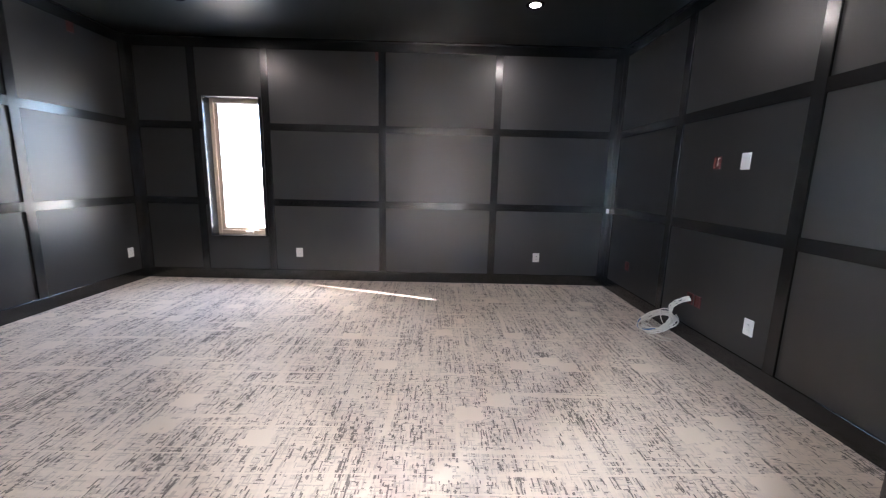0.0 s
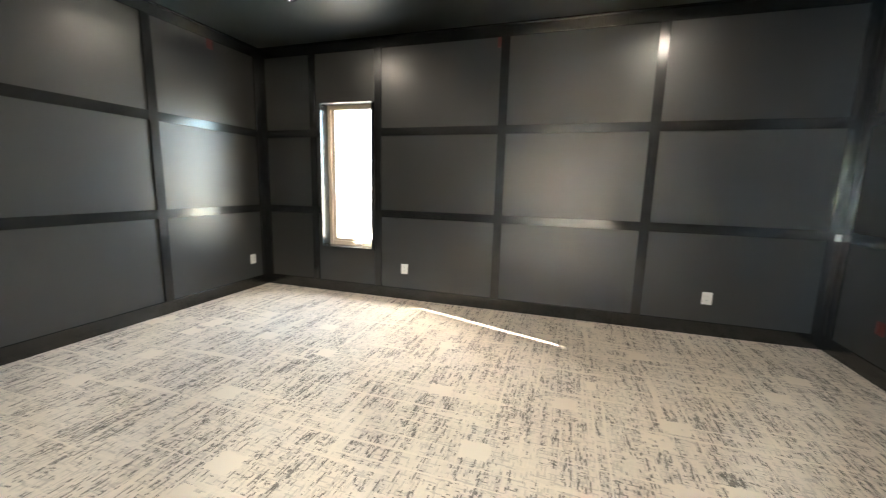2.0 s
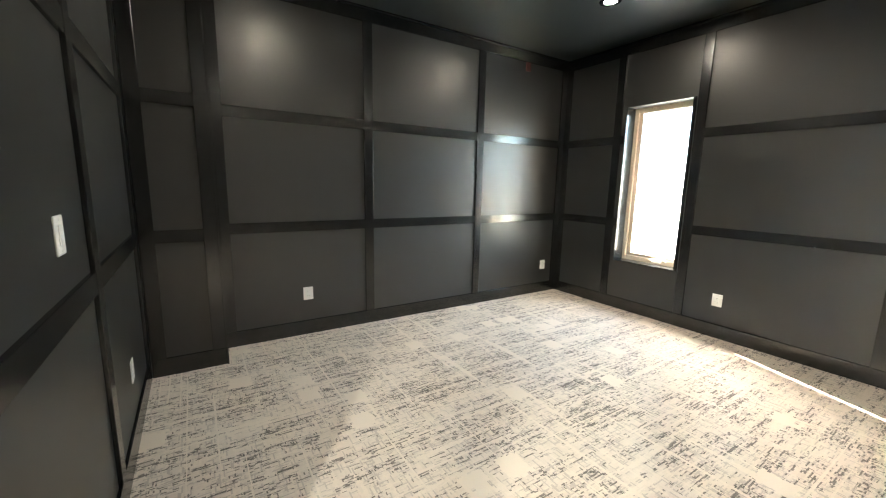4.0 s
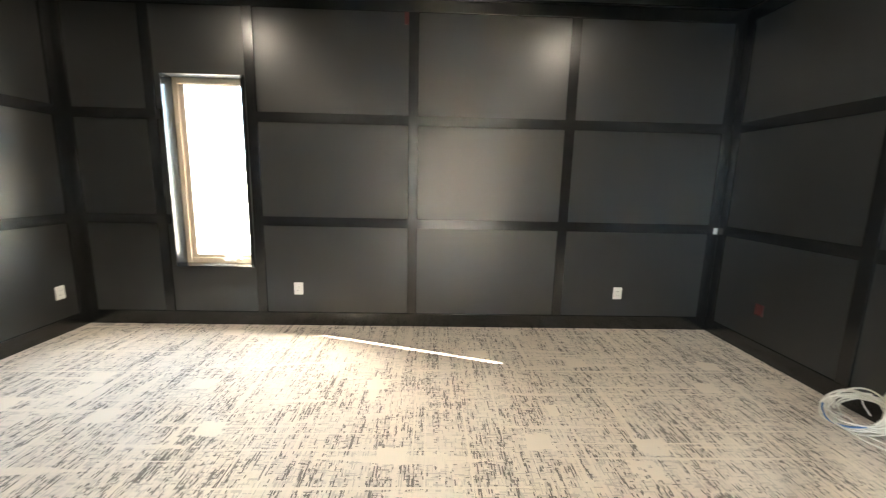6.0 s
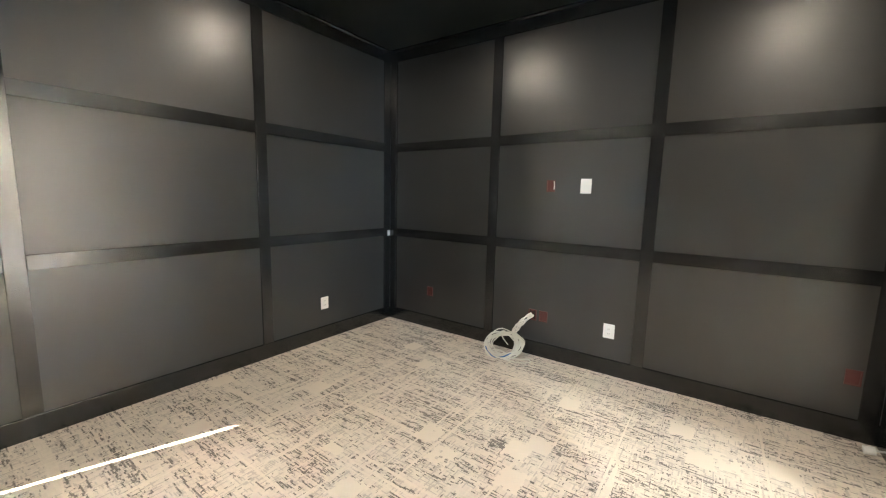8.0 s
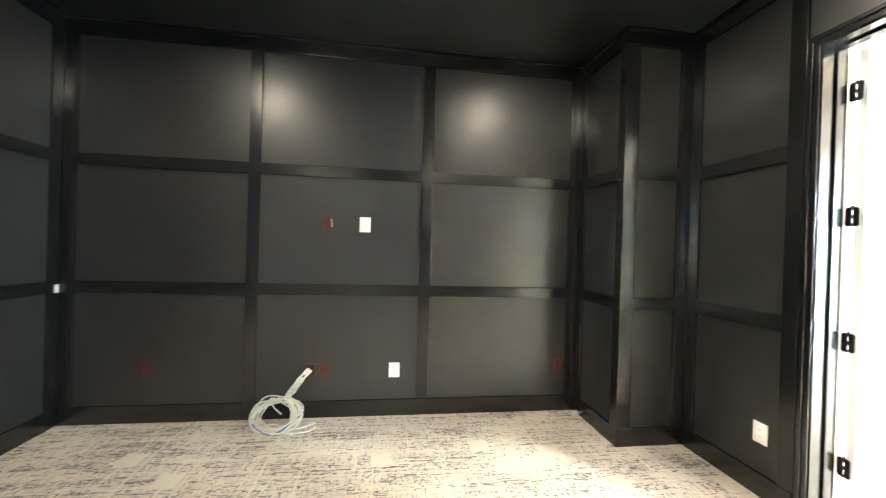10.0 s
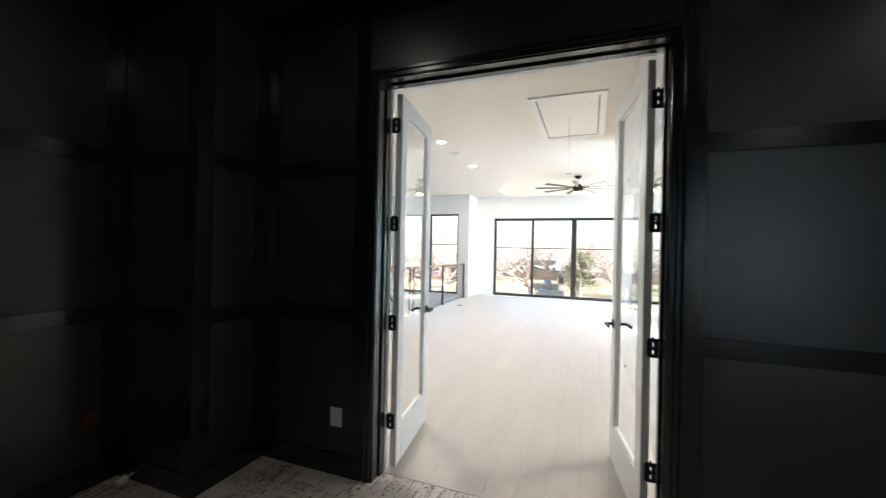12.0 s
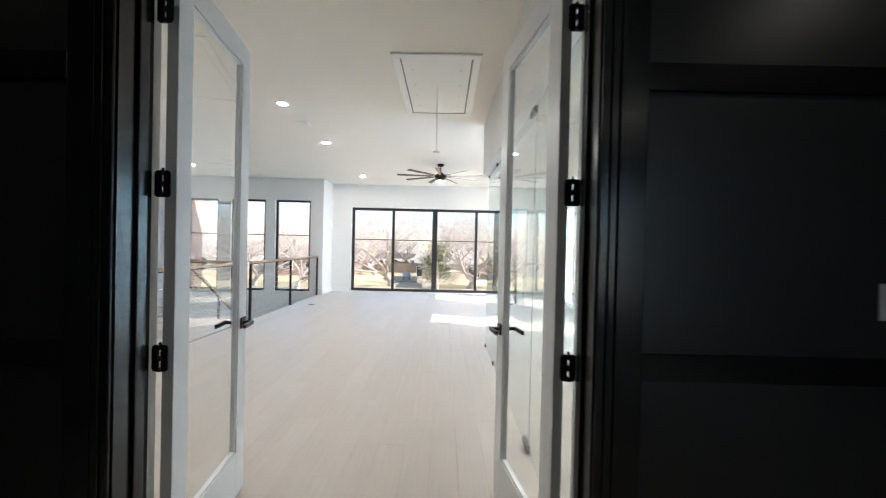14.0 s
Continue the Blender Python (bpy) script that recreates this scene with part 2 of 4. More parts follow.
BARK = mottled("bark", (0.50, 0.44, 0.41), (0.27, 0.23, 0.215), 6.0)
TWIG = mottled("twigs", (0.53, 0.46, 0.435), (0.37, 0.31, 0.295), 3.0)
LEAF = mottled("oak_leaves", (0.17, 0.19, 0.10), (0.09, 0.11, 0.055), 2.0)
BRICK = brick_material("red_brick", (0.36, 0.19, 0.14), (0.28, 0.14, 0.105))
BRICK_PALE = brick_material("pale_brick", (0.62, 0.54, 0.45), (0.53, 0.45, 0.37))
SIDING = mottled("pale_siding", (0.62, 0.60, 0.56), (0.55, 0.53, 0.49), 1.5)
SHINGLE = mottled("roof_shingles", (0.30, 0.27, 0.25), (0.21, 0.19, 0.175), 4.0)
FENCE = mottled("weathered_fence", (0.27, 0.21, 0.16), (0.19, 0.15, 0.115), 2.0)
HEDGE = mottled("shrub_leaves", (0.12, 0.12, 0.055), (0.07, 0.075, 0.035), 3.0)
BLUE_TARP = mottled("blue_tarp", (0.10, 0.15, 0.17), (0.06, 0.10, 0.12), 3.0)
PALE_CAR = mottled("pale_blue_cover", (0.42, 0.50, 0.58), (0.36, 0.44, 0.52), 2.0, 0.4)


# ---- mesh helpers ----
def add_box(bm, x0, x1, y0, y1, z0, z1, bevel=0.0):
    m = Matrix.Translation(((x0 + x1) / 2, (y0 + y1) / 2, (z0 + z1) / 2)) @ Matrix.Diagonal((abs(x1 - x0), abs(y1 - y0), abs(z1 - z0), 1))
    vs = bmesh.ops.create_cube(bm, size=1, matrix=m)["verts"]
    if bevel:
        es = list({e for v in vs for e in v.link_edges})
        bmesh.ops.bevel(bm, geom=es, offset=bevel, segments=2, affect="EDGES", profile=0.5)
    return bm


def box(x0, x1, y0, y1, z0, z1, bevel=0.0):
    return add_box(bmesh.new(), x0, x1, y0, y1, z0, z1, bevel)


def add_tube(bm, pts, radii, sides=8, caps=True):
    """A round bar through pts; radii: one number or one per point."""
    pts = [Vector(p) for p in pts]
    if not isinstance(radii, (list, tuple)):
        radii = [radii] * len(pts)
    rings, up = [], Vector((0, 0, 1))
    for k, p in enumerate(pts):
        d = (pts[min(k + 1, len(pts) - 1)] - pts[max(k - 1, 0)]).normalized()
        side = d.cross(up if abs(d.z) < 0.95 else Vector((0, 1, 0))).normalized()
        other = side.cross(d)
        rings.append([bm.verts.new(p + radii[k] * (math.cos(a) * side + math.sin(a) * other)) for a in [2 * math.pi * i / sides for i in range(sides)]])
    for a, b in zip(rings, rings[1:]):
        for i in range(sides):
            bm.faces.new((a[i], a[(i + 1) % sides], b[(i + 1) % sides], b[i]))
    if caps:
        bm.faces.new(rings[0][::-1])
        bm.faces.new(rings[-1])
    return bm


def lathe(profile, sides=28):
    """A turned body about z from (radius, z) pairs."""
    bm = bmesh.new()
    rings = [[bm.verts.new((r * math.cos(2 * math.pi * i / sides), r * math.sin(2 * math.pi * i / sides), z)) for i in range(sides)] for r, z in profile]
    for a, b in zip(rings, rings[1:]):
        for i in range(sides):
            bm.faces.new((a[i], a[(i + 1) % sides], b[(i + 1) % sides], b[i]))
    return bm


def mesh_of(name, bm, mat, smooth=False):
    bmesh.ops.recalc_face_normals(bm, faces=bm.faces)
    me = bpy.data.meshes.new(name)
    bm.to_mesh(me)
    bm.free()
    me.materials.append(mat)
    if smooth:
        for p in me.polygons:
            p.use_smooth = True
    return me


def part(name, bm, mat, parent=None, label="", smooth=False):
    ob = new(name, mesh_of(name, bm, mat, smooth))
    ob.parent = parent
    return tagged(ob, label)


def thing(name, m, label, category, group=""):
    ob = new(name)
    ob.matrix_world = m
    return tagged(ob, label, category, group)


def setting(name, bm, mat, label, category):
    return tagged(part(name, bm, mat), label, category, kind="structure")


def wall_mesh(along, c0, c1, a0, a1, z0, z1, openings=()):
    """A wall between c0 and c1 in thickness, a0 to a1 along 'x' or 'y', with openings (a0, a1, z0, z1) right through it."""
    bm = bmesh.new()
    cuts = sorted({a0, a1, *[v for o in openings for v in o[:2]]})
    for p, q in zip(cuts, cuts[1:]):
        mid, spans, low = (p + q) / 2, [], z0
        for o in sorted((o for o in openings if o[0] < mid < o[1]), key=lambda o: o[2]):
            spans.append((low, o[2]))
            low = o[3]
        spans.append((low, z1))
        for s, e in spans:
            if e - s > 1e-4:
                add_box(bm, *((p, q, c0, c1) if along == "x" else (c0, c1, p, q)), s, e)
    return bm


def face_box(along, c, out, a0, a1, z0, z1, depth, bevel=0.002):
    """A board on a wall face at c, standing proud by depth towards out (+1 or -1)."""
    lo, hi = sorted((c, c + out * depth))
    return box(*((a0, a1, lo, hi) if along == "x" else (lo, hi, a0, a1)), z0, z1, bevel)


# ---- the dark room: floor, walls, ceiling ----
XW, XE, YS, YN, ZC = -3.845, 2.325, 0.165, 4.78, 3.03
HZ = 3.18  # ceiling of the loft
DOOR = (-0.815, 0.815, -0.12, 2.53)
WIN = (-2.95, -2.215, 0.58, 2.34)

floor = setting("floor", box(XW - 0.1, XE + 0.1, 0.04, YN + 0.1, -0.12, 0.0), CARPET, "pale carpet with broken dark dashes and blank patches", "carpet")
wall_north = setting("wall_north", wall_mesh("x", YN, YN + 0.2, XW - 0.2, XE + 0.2, -0.12, 3.3, [WIN]), BLACK, "black painted panelled wall with a narrow window", "wall")
wall_east = setting("wall_east", wall_mesh("y", XE, XE + 0.2, -0.02, YN, -0.12, 3.3), BLACK, "black painted panelled wall with outlet boxes", "wall")
wall_west = setting("wall_west", wall_mesh("y", XW - 0.2, XW, -0.02, YN, -0.12, 3.3), BLACK, "black painted panelled wall", "wall")
wall_south = setting("wall_south", wall_mesh("x", 0.07, YS, XW, XE, -0.12, 3.3, [DOOR]), BLACK, "black painted panelled wall around the double doorway", "wall")
wall_loft_north = setting("wall_loft_north", wall_mesh("x", -0.02, 0.07, XW, XE, -0.12, 3.3, [DOOR]), WHITE, "white loft side of the doorway wall", "wall")
pier_east = setting("pier_east", box(1.675, XE, YS, 0.69, -0.1, ZC), BLACK, "black painted boxed-out corner pier", "wall")
pier_west = setting("pier_west", box(XW, -3.52, YS, 0.66, -0.1, ZC), BLACK, "black painted boxed-out corner pier", "wall")
ceiling = setting("ceiling", box(XW, XE, YS, YN, ZC, ZC + 0.22), BLACK_CEIL, "black painted ceiling", "ceiling")

BASE, RAIL_LO, RAIL_HI, FRIEZE, W = 0.135, 1.034, 1.985, 2.905, 0.09


def panelling(wall, along, c, out, a0, a1, posts, skips=(), rails=True):
    """Baseboard, frieze, two rails and upright battens on a wall face. skips: stretches (a0, a1, z0, z1) left free."""
    def free(p, q, z0, z1):
        cut = [(p, q)]
        for s0, s1, t0, t1 in skips:
            if t0 < z1 and t1 > z0:
                cut = [r for u, v in cut for r in ((u, min(v, s0)), (max(u, s1), v)) if r[1] - r[0] > 0.01]
        return cut

    for p, q in free(a0, a1, 0, BASE):
        part("baseboard", face_box(along, c, out, p, q, -0.01, BASE, 0.016, 0.004), BLACK_TRIM, wall)
    for p, q in free(a0, a1, FRIEZE, ZC):
        part("frieze", face_box(along, c, out, p, q, FRIEZE, ZC, 0.020), BLACK_TRIM, wall)
        part("crown_strip", face_box(along, c, out, p, q, ZC - 0.022, ZC - 0.001, 0.034, 0.004), BLACK_TRIM, wall)
    edges = []
    for x in posts:
        lo, hi = max(a0, x - W / 2), min(a1, x + W / 2)
        edges.append((lo, hi))
        zs = [(BASE, FRIEZE)]
        for s0, s1, t0, t1 in skips:
            if s0 < x < s1:
                zs = [r for u, v in zs for r in ((u, min(v, t0)), (max(u, t1), v)) if r[1] - r[0] > 0.02]
        for z0, z1 in zs:
            part("batten", face_box(along, c, out, lo, hi, z0, z1, 0.018), BLACK_TRIM, wall)
    if rails:
        ends = [a0] + [v for e in sorted(edges) for v in e] + [a1]
        for p, q in zip(ends[::2], ends[1::2]):
            if q - p < 0.02:
                continue
            for z in (RAIL_LO, RAIL_HI):
                for u, v in free(p, q, z - W / 2, z + W / 2):
                    part("rail", face_box(along, c, out, u, v, z - W / 2, z + W / 2, 0.0165), BLACK_TRIM, wall)


panelling(wall_north, "x", YN, -1, XW, XE, (XW + 0.045, -3.05, -2.155, -0.693, 0.765, XE - 0.063), [(-2.97, -2.2, 0.56, 2.36)])
panelling(wall_east, "y", XE, -1, 0.69, YN - 0.02, (0.755, 2.06, 3.424, YN - 0.065))
panelling(wall_west, "y", XW, 1, 0.66, YN - 0.02, (0.72, 2.0, 3.36, YN - 0.065))
panelling(wall_south, "x", YS, 1, -3.52, 1.675, (-3.45, -2.17, -0.906, 0.906, 1.61), [(-0.87, 0.87, -0.1, 2.58)])
panelling(pier_east, "y", 1.675, -1, YS + 0.02, 0.69, (0.23, 0.645))
panelling(pier_east, "x", 0.69, 1, 1.656, XE - 0.02, (1.70, XE - 0.063))
panelling(pier_west, "y", -3.52, 1, YS + 0.02, 0.66, (0.23, 0.615))
panelling(pier_west, "x", 0.66, 1, XW + 0.02, -3.502, (-3.546,))

# doorway: black lining with its stop, pale lining towards the loft, slim black casing
J, JH = 0.795, 2.51
door_frame = setting("door_frame", box(J, J + 0.02, 0.012, YS, 0.0, JH), BLACK_TRIM, "black door lining with a stop and slim casing", "door frame")
part("lining", box(-J - 0.02, -J, 0.012, YS, 0.0, JH), BLACK_TRIM, door_frame)
part("head_lining", box(-J - 0.02, J + 0.02, 0.012, YS, JH, JH + 0.02), BLACK_TRIM, door_frame)
for sx in (-1, 1):
    lo, hi = sorted((sx * J, sx * (J - 0.013)))
    part("stop", box(lo, hi, 0.045, 0.09, 0.0, JH, 0.003), BLACK_TRIM, door_frame)
    lo, hi = sorted((sx * (J + 0.006), sx * (J + 0.06)))
    part("casing", box(lo, hi, YS, YS + 0.014, 0.0, JH + 0.006, 0.004), BLACK_TRIM, door_frame)
    lo, hi = sorted((sx * (J + 0.034), sx * (J + 0.06)))
    part("casing_bead", box(lo, hi, YS + 0.014, YS + 0.023, 0.0, JH + 0.034, 0.004), BLACK_TRIM, door_frame)
    lo, hi = sorted((sx * J, sx * (J + 0.02)))
    part("pale_lining", box(lo, hi, -0.0202, 0.0115, 0.0, JH), WHITE_TRIM, door_frame, "white painted lining")
    lo, hi = sorted((sx * (J + 0.006), sx * (J + 0.09)))
    part("pale_casing", box(lo, hi, -0.037, -0.0205, 0.0, JH + 0.006, 0.003), WHITE_TRIM, door_frame, "white painted casing")
part("head_stop", box(-J + 0.013, J - 0.013, 0.045, 0.09, JH - 0.013, JH, 0.003), BLACK_TRIM, door_frame)
part("head_casing", box(-J - 0.06, J + 0.06, YS, YS + 0.014, JH + 0.007, JH + 0.06, 0.004), BLACK_TRIM, door_frame)
part("head_bead", box(-J - 0.06, J + 0.06, YS + 0.014, YS + 0.023, JH + 0.035, JH + 0.06, 0.004), BLACK_TRIM, door_frame)
part("pale_head", box(-J - 0.02, J + 0.02, -0.0202, 0.0115, JH + 0.001, JH + 0.02), WHITE_TRIM, door_frame, "white painted head lining")


def french_door(label, m):
    """A white door with one tall pane; the hinge edge at the origin, the leaf along -y."""
    d = thing("french_door", m, label, "door", "double doors")
    wd, h, th = 0.755, 2.495, 0.042
    x0, x1 = -th / 2, th / 2
    part("hinge_stile", box(x0, x1, -0.115, -0.003, 0.012, h, 0.003), WHITE_TRIM, d)
    part("lock_stile", box(x0, x1, -wd, -wd + 0.115, 0.012, h, 0.003), WHITE_TRIM, d)
    part("top_rail", box(x0, x1, -wd + 0.115, -0.115, h - 0.115, h), WHITE_TRIM, d)
    part("bottom_rail", box(x0, x1, -wd + 0.115, -0.115, 0.012, 0.262), WHITE_TRIM, d)
    y0, y1, z0, z1 = -wd + 0.115, -0.115, 0.262, h - 0.115
    for u in ((y0, y0 + 0.014, z0, z1), (y1 - 0.014, y1, z0, z1), (y0 + 0.014, y1 - 0.014, z0, z0 + 0.014), (y0 + 0.014, y1 - 0.014, z1 - 0.014, z1)):
        part("glazing_bead", box(x0 + 0.006, x1 - 0.006, *u, 0.003), WHITE_TRIM, d)
    pane = part("pane", box(-0.004, 0.004, y0 + 0.012, y1 - 0.012, z0 + 0.012, z1 - 0.012), GLASS, d, "clear glass pane")
    pane.visible_shadow = False
    for s in (-1, 1):
        yh, zh = -wd + 0.06, 0.965
        lo, hi = sorted((s * th / 2, s * (th / 2 + 0.009)))
        rose = part("lever_handle", box(lo, hi, yh - 0.03, yh + 0.03, zh - 0.03, zh + 0.03, 0.003), BRONZE, d, "dark bronze lever on a square rose")
        lever = add_tube(bmesh.new(), [(s * (th / 2 + 0.008), yh, zh), (s * (th / 2 + 0.05), yh, zh)], 0.010, 12)
        add_box(lever, *sorted((s * (th / 2 + 0.045), s * (th / 2 + 0.06))), yh - 0.012, yh + 0.118, zh - 0.011, zh + 0.011, 0.003)
        part("lever", lever, BRONZE, rose)
    part("latch_plate", box(-0.012, 0.012, -wd - 0.0015, -wd + 0.001, 0.91, 1.02), BRONZE, d)
    return d


def hinge(door, x, z):
    """A black butt hinge in the gap beside the leaf: two rounded leaves, open between the knuckles."""
    m = door.matrix_world.inverted() @ pose(x, 0.002, z)
    bm = bmesh.new()
    for x0, x1 in ((-0.030, -0.0035), (0.0035, 0.030)):
        add_box(bm, x0, x1, -0.003, 0.003, -0.05, 0.05)
    es = [e for e in bm.edges if abs(e.verts[0].co.y - e.verts[1].co.y) > 0.001 and abs(e.verts[0].co.x) > 0.029]
    bmesh.ops.bevel(bm, geom=es, offset=0.013, segments=4, affect="EDGES", profile=0.5)
    h = part("hinge", bm, BLACK_METAL, door, "black rounded butt hinge")
    h.matrix_local = m
    for zz, hl in ((-0.041, 0.009), (0.0, 0.010), (0.041, 0.009)):
        part("knuckle", add_tube(bmesh.new(), [(0, 0.003, zz - hl), (0, 0.003, zz + hl)], 0.0065, 10), BLACK_METAL, h)
    part("finial", lathe([(0.0005, 0.062), (0.005, 0.058), (0.005, 0.050)], 10), BLACK_METAL, h)


HINGES = (0.325, 0.973, 1.626, 2.274)
door_e = french_door("open white french door with one tall clear pane", pose(0.752, -0.025, 0, 0, 0, 7.76))
door_w = french_door("open white french door with one tall clear pane", pose(-0.742, -0.025, 0, 0, 0, 8.76))
for z in HINGES:
    hinge(door_e, 0.760, z)
    hinge(door_w, -0.768, z)

# window of the dark room
window_1 = setting("window_1", box(-2.95, -2.895, 4.92, 4.975, 0.58, 2.34, 0.004), TAN, "tall narrow casement window with a tan frame", "window")
part("window_frame", box(-2.27, -2.215, 4.92, 4.975, 0.58, 2.34, 0.004), TAN, window_1)
part("window_head", box(-2.895, -2.27, 4.92, 4.975, 2.285, 2.34, 0.004), TAN, window_1)
part("window_sill", box(-2.895, -2.27, 4.92, 4.975, 0.58, 0.64, 0.004), TAN, window_1)
for u in ((-2.895, -2.847, 0.64, 2.285), (-2.31, -2.27, 0.64, 2.285), (-2.847, -2.31, 0.64, 0.675), (-2.847, -2.31, 2.275, 2.285)):
    part("sash", box(u[0], u[1], 4.935, 4.955, u[2], u[3], 0.004), TAN, window_1)
pane = part("pane", box(-2.847, -2.31, 4.942, 4.948, 0.675, 2.275), GLASS, window_1, "clear glass pane")
pane.visible_shadow = False
crank = part("crank_handle", box(-2.56, -2.46, 4.895, 4.92, 0.605, 0.632, 0.006), PLATE, window_1, "white folding crank handle")
part("crank_arm", add_tube(bmesh.new(), [(-2.51, 4.90, 0.63), (-2.47, 4.885, 0.655), (-2.40, 4.88, 0.65), (-2.385, 4.878, 0.635)], 0.008, 8), PLATE, crank)
for u in ((-2.949, -2.94, 0.58, 2.34), (-2.243, -2.216, 0.58, 2.34)):
    part("reveal", box(u[0], u[1], YN - 0.018, 4.92, u[2], u[3]), BLACK_TRIM, window_1)
part("sill_board", box(-2.94, -2.243, YN - 0.018, 4.92, 0.58, 0.588), BLACK_TRIM, window_1)


# ---- fittings of the dark room ----
def wall_plate(label, m, kind="outlet"):
    """A white plate on the xz plane that faces -y."""
    p = thing("wall_plate", m, label, kind, "white wall plates")
    part("plate", box(-0.0445, 0.0445, -0.006, 0.0, -0.061, 0.061, 0.0025), PLATE, p)
    if kind == "switch":
        part("rocker", box(-0.017, 0.017, -0.009, -0.006, -0.033, 0.033, 0.002), PLATE, p)
    elif kind == "outlet":
        for z in (-0.02, 0.02):
            o = part("socket", box(-0.0165, 0.0165, -0.0085, -0.006, z - 0.014, z + 0.014, 0.002), PLATE, p)
            for x in (-0.006, 0.006):
                part("slot", box(x - 0.0012, x + 0.0012, -0.0088, -0.0084, z - 0.004, z + 0.005), RECESS_SHADE, o)
    for z in (-0.048, 0.048):
        part("screw", add_tube(bmesh.new(), [(0, -0.0068, z), (0, -0.005, z)], 0.003, 8), PLATE, p)
    return p


TO = {"n": 0, "e": -90, "w": 90, "s": 180}


def on_wall(side, a, z):
    at = {"n": (a, YN, z), "e": (XE, a, z), "w": (XW, a, z), "s": (a, YS, z)}[side]
    return pose(*at, 0, 0, TO[side])


for side, a, z, kind, lab in (("n", -1.805, 0.373, "outlet", "white outlet plate low on the black wall"), ("n", 1.375, 0.37, "outlet", "white outlet plate low on the black wall"),
                              ("e", 2.29, 0.374, "outlet", "white outlet plate low on the black wall"), ("e", 2.56, 1.57, "blank plate", "white plate at screen height on the black wall"),
                              ("w", 1.383, 0.395, "outlet", "white outlet plate low on the black wall"), ("w", 4.512, 0.377, "outlet", "white outlet plate low in the corner"),
                              ("s", 1.065, 0.366, "outlet", "white outlet plate beside the doorway"), ("s", -1.775, 1.265, "switch", "white rocker switch beside the doorway"),
                              ("s", -2.79, 0.38, "outlet", "white outlet plate low on the black wall")):
    wall_plate(lab, on_wall(side, a, z), kind)


def red_box(label, m, open_=False):
    """A dark red low-voltage box: a rim round a recess."""
    r = thing("junction_box", m, label, "junction box", "dark red junction boxes")
    rim = bmesh.new()
    for u in ((-0.038, -0.031, -0.05, 0.05), (0.031, 0.038, -0.05, 0.05), (-0.031, 0.031, -0.05, -0.043), (-0.031, 0.031, 0.043, 0.05)):
        add_box(rim, u[0], u[1], -0.010, 0.0, u[2], u[3])
    part("rim", rim, RED_BOX, r)
    # an open box gets a darkened back that stands in for its inner shade
    part("back", box(-0.031, 0.031, -0.003, 0.0, -0.043, 0.043), RECESS_SHADE if open_ else RED_BOX, r)
    for z in (-0.038, 0.038):
        part("screw_ear", box(-0.010, 0.010, -0.008, -0.003, z - 0.006, z + 0.006, 0.002), RED_BOX, r)
    return r


for side, a, z, op in (("e", 2.86, 1.57, False), ("e", 4.17, 0.41, False), ("e", 2.86, 0.385, False), ("e", 2.965, 0.385, True), ("e", 0.85, 0.40, False), ("n", -0.74, 2.855, False), ("w", 4.06, 2.855, False)):
    red_box("dark red plastic junction box in the black wall", on_wall(side, a, z), op)
tail = thing("cable_stub", on_wall("e", 2.83, 1.57), "short white cable end in the box", "cable")
part("sheath", add_tube(bmesh.new(), [(0, 0, 0.03), (0.004, -0.025, 0.035), (0.01, -0.03, 0.0), (0.008, -0.028, -0.03)], 0.005, 8), CABLE_WHITE, tail, smooth=True)
bump_stop = thing("door_stop", pose(2.15, 0.708, 0.05, 0, 0, 180), "small white rubber door stop on the baseboard", "door stop")
part("rod", add_tube(bmesh.new(), [(0, 0, 0), (0, -0.045, -0.01)], 0.006, 10), STEEL, bump_stop)
part("bumper", add_tube(bmesh.new(), [(0, -0.04, -0.01), (0, -0.09, -0.019)], 0.024, 12), PLATE, bump_stop)
tab = thing("paper_tab", on_wall("n", 2.28, 1.02), "small pale tab stuck in the corner", "tab")
part("tab", box(-0.02, 0.02, -0.024, -0.019, -0.03, 0.03, 0.001), PLATE, tab)


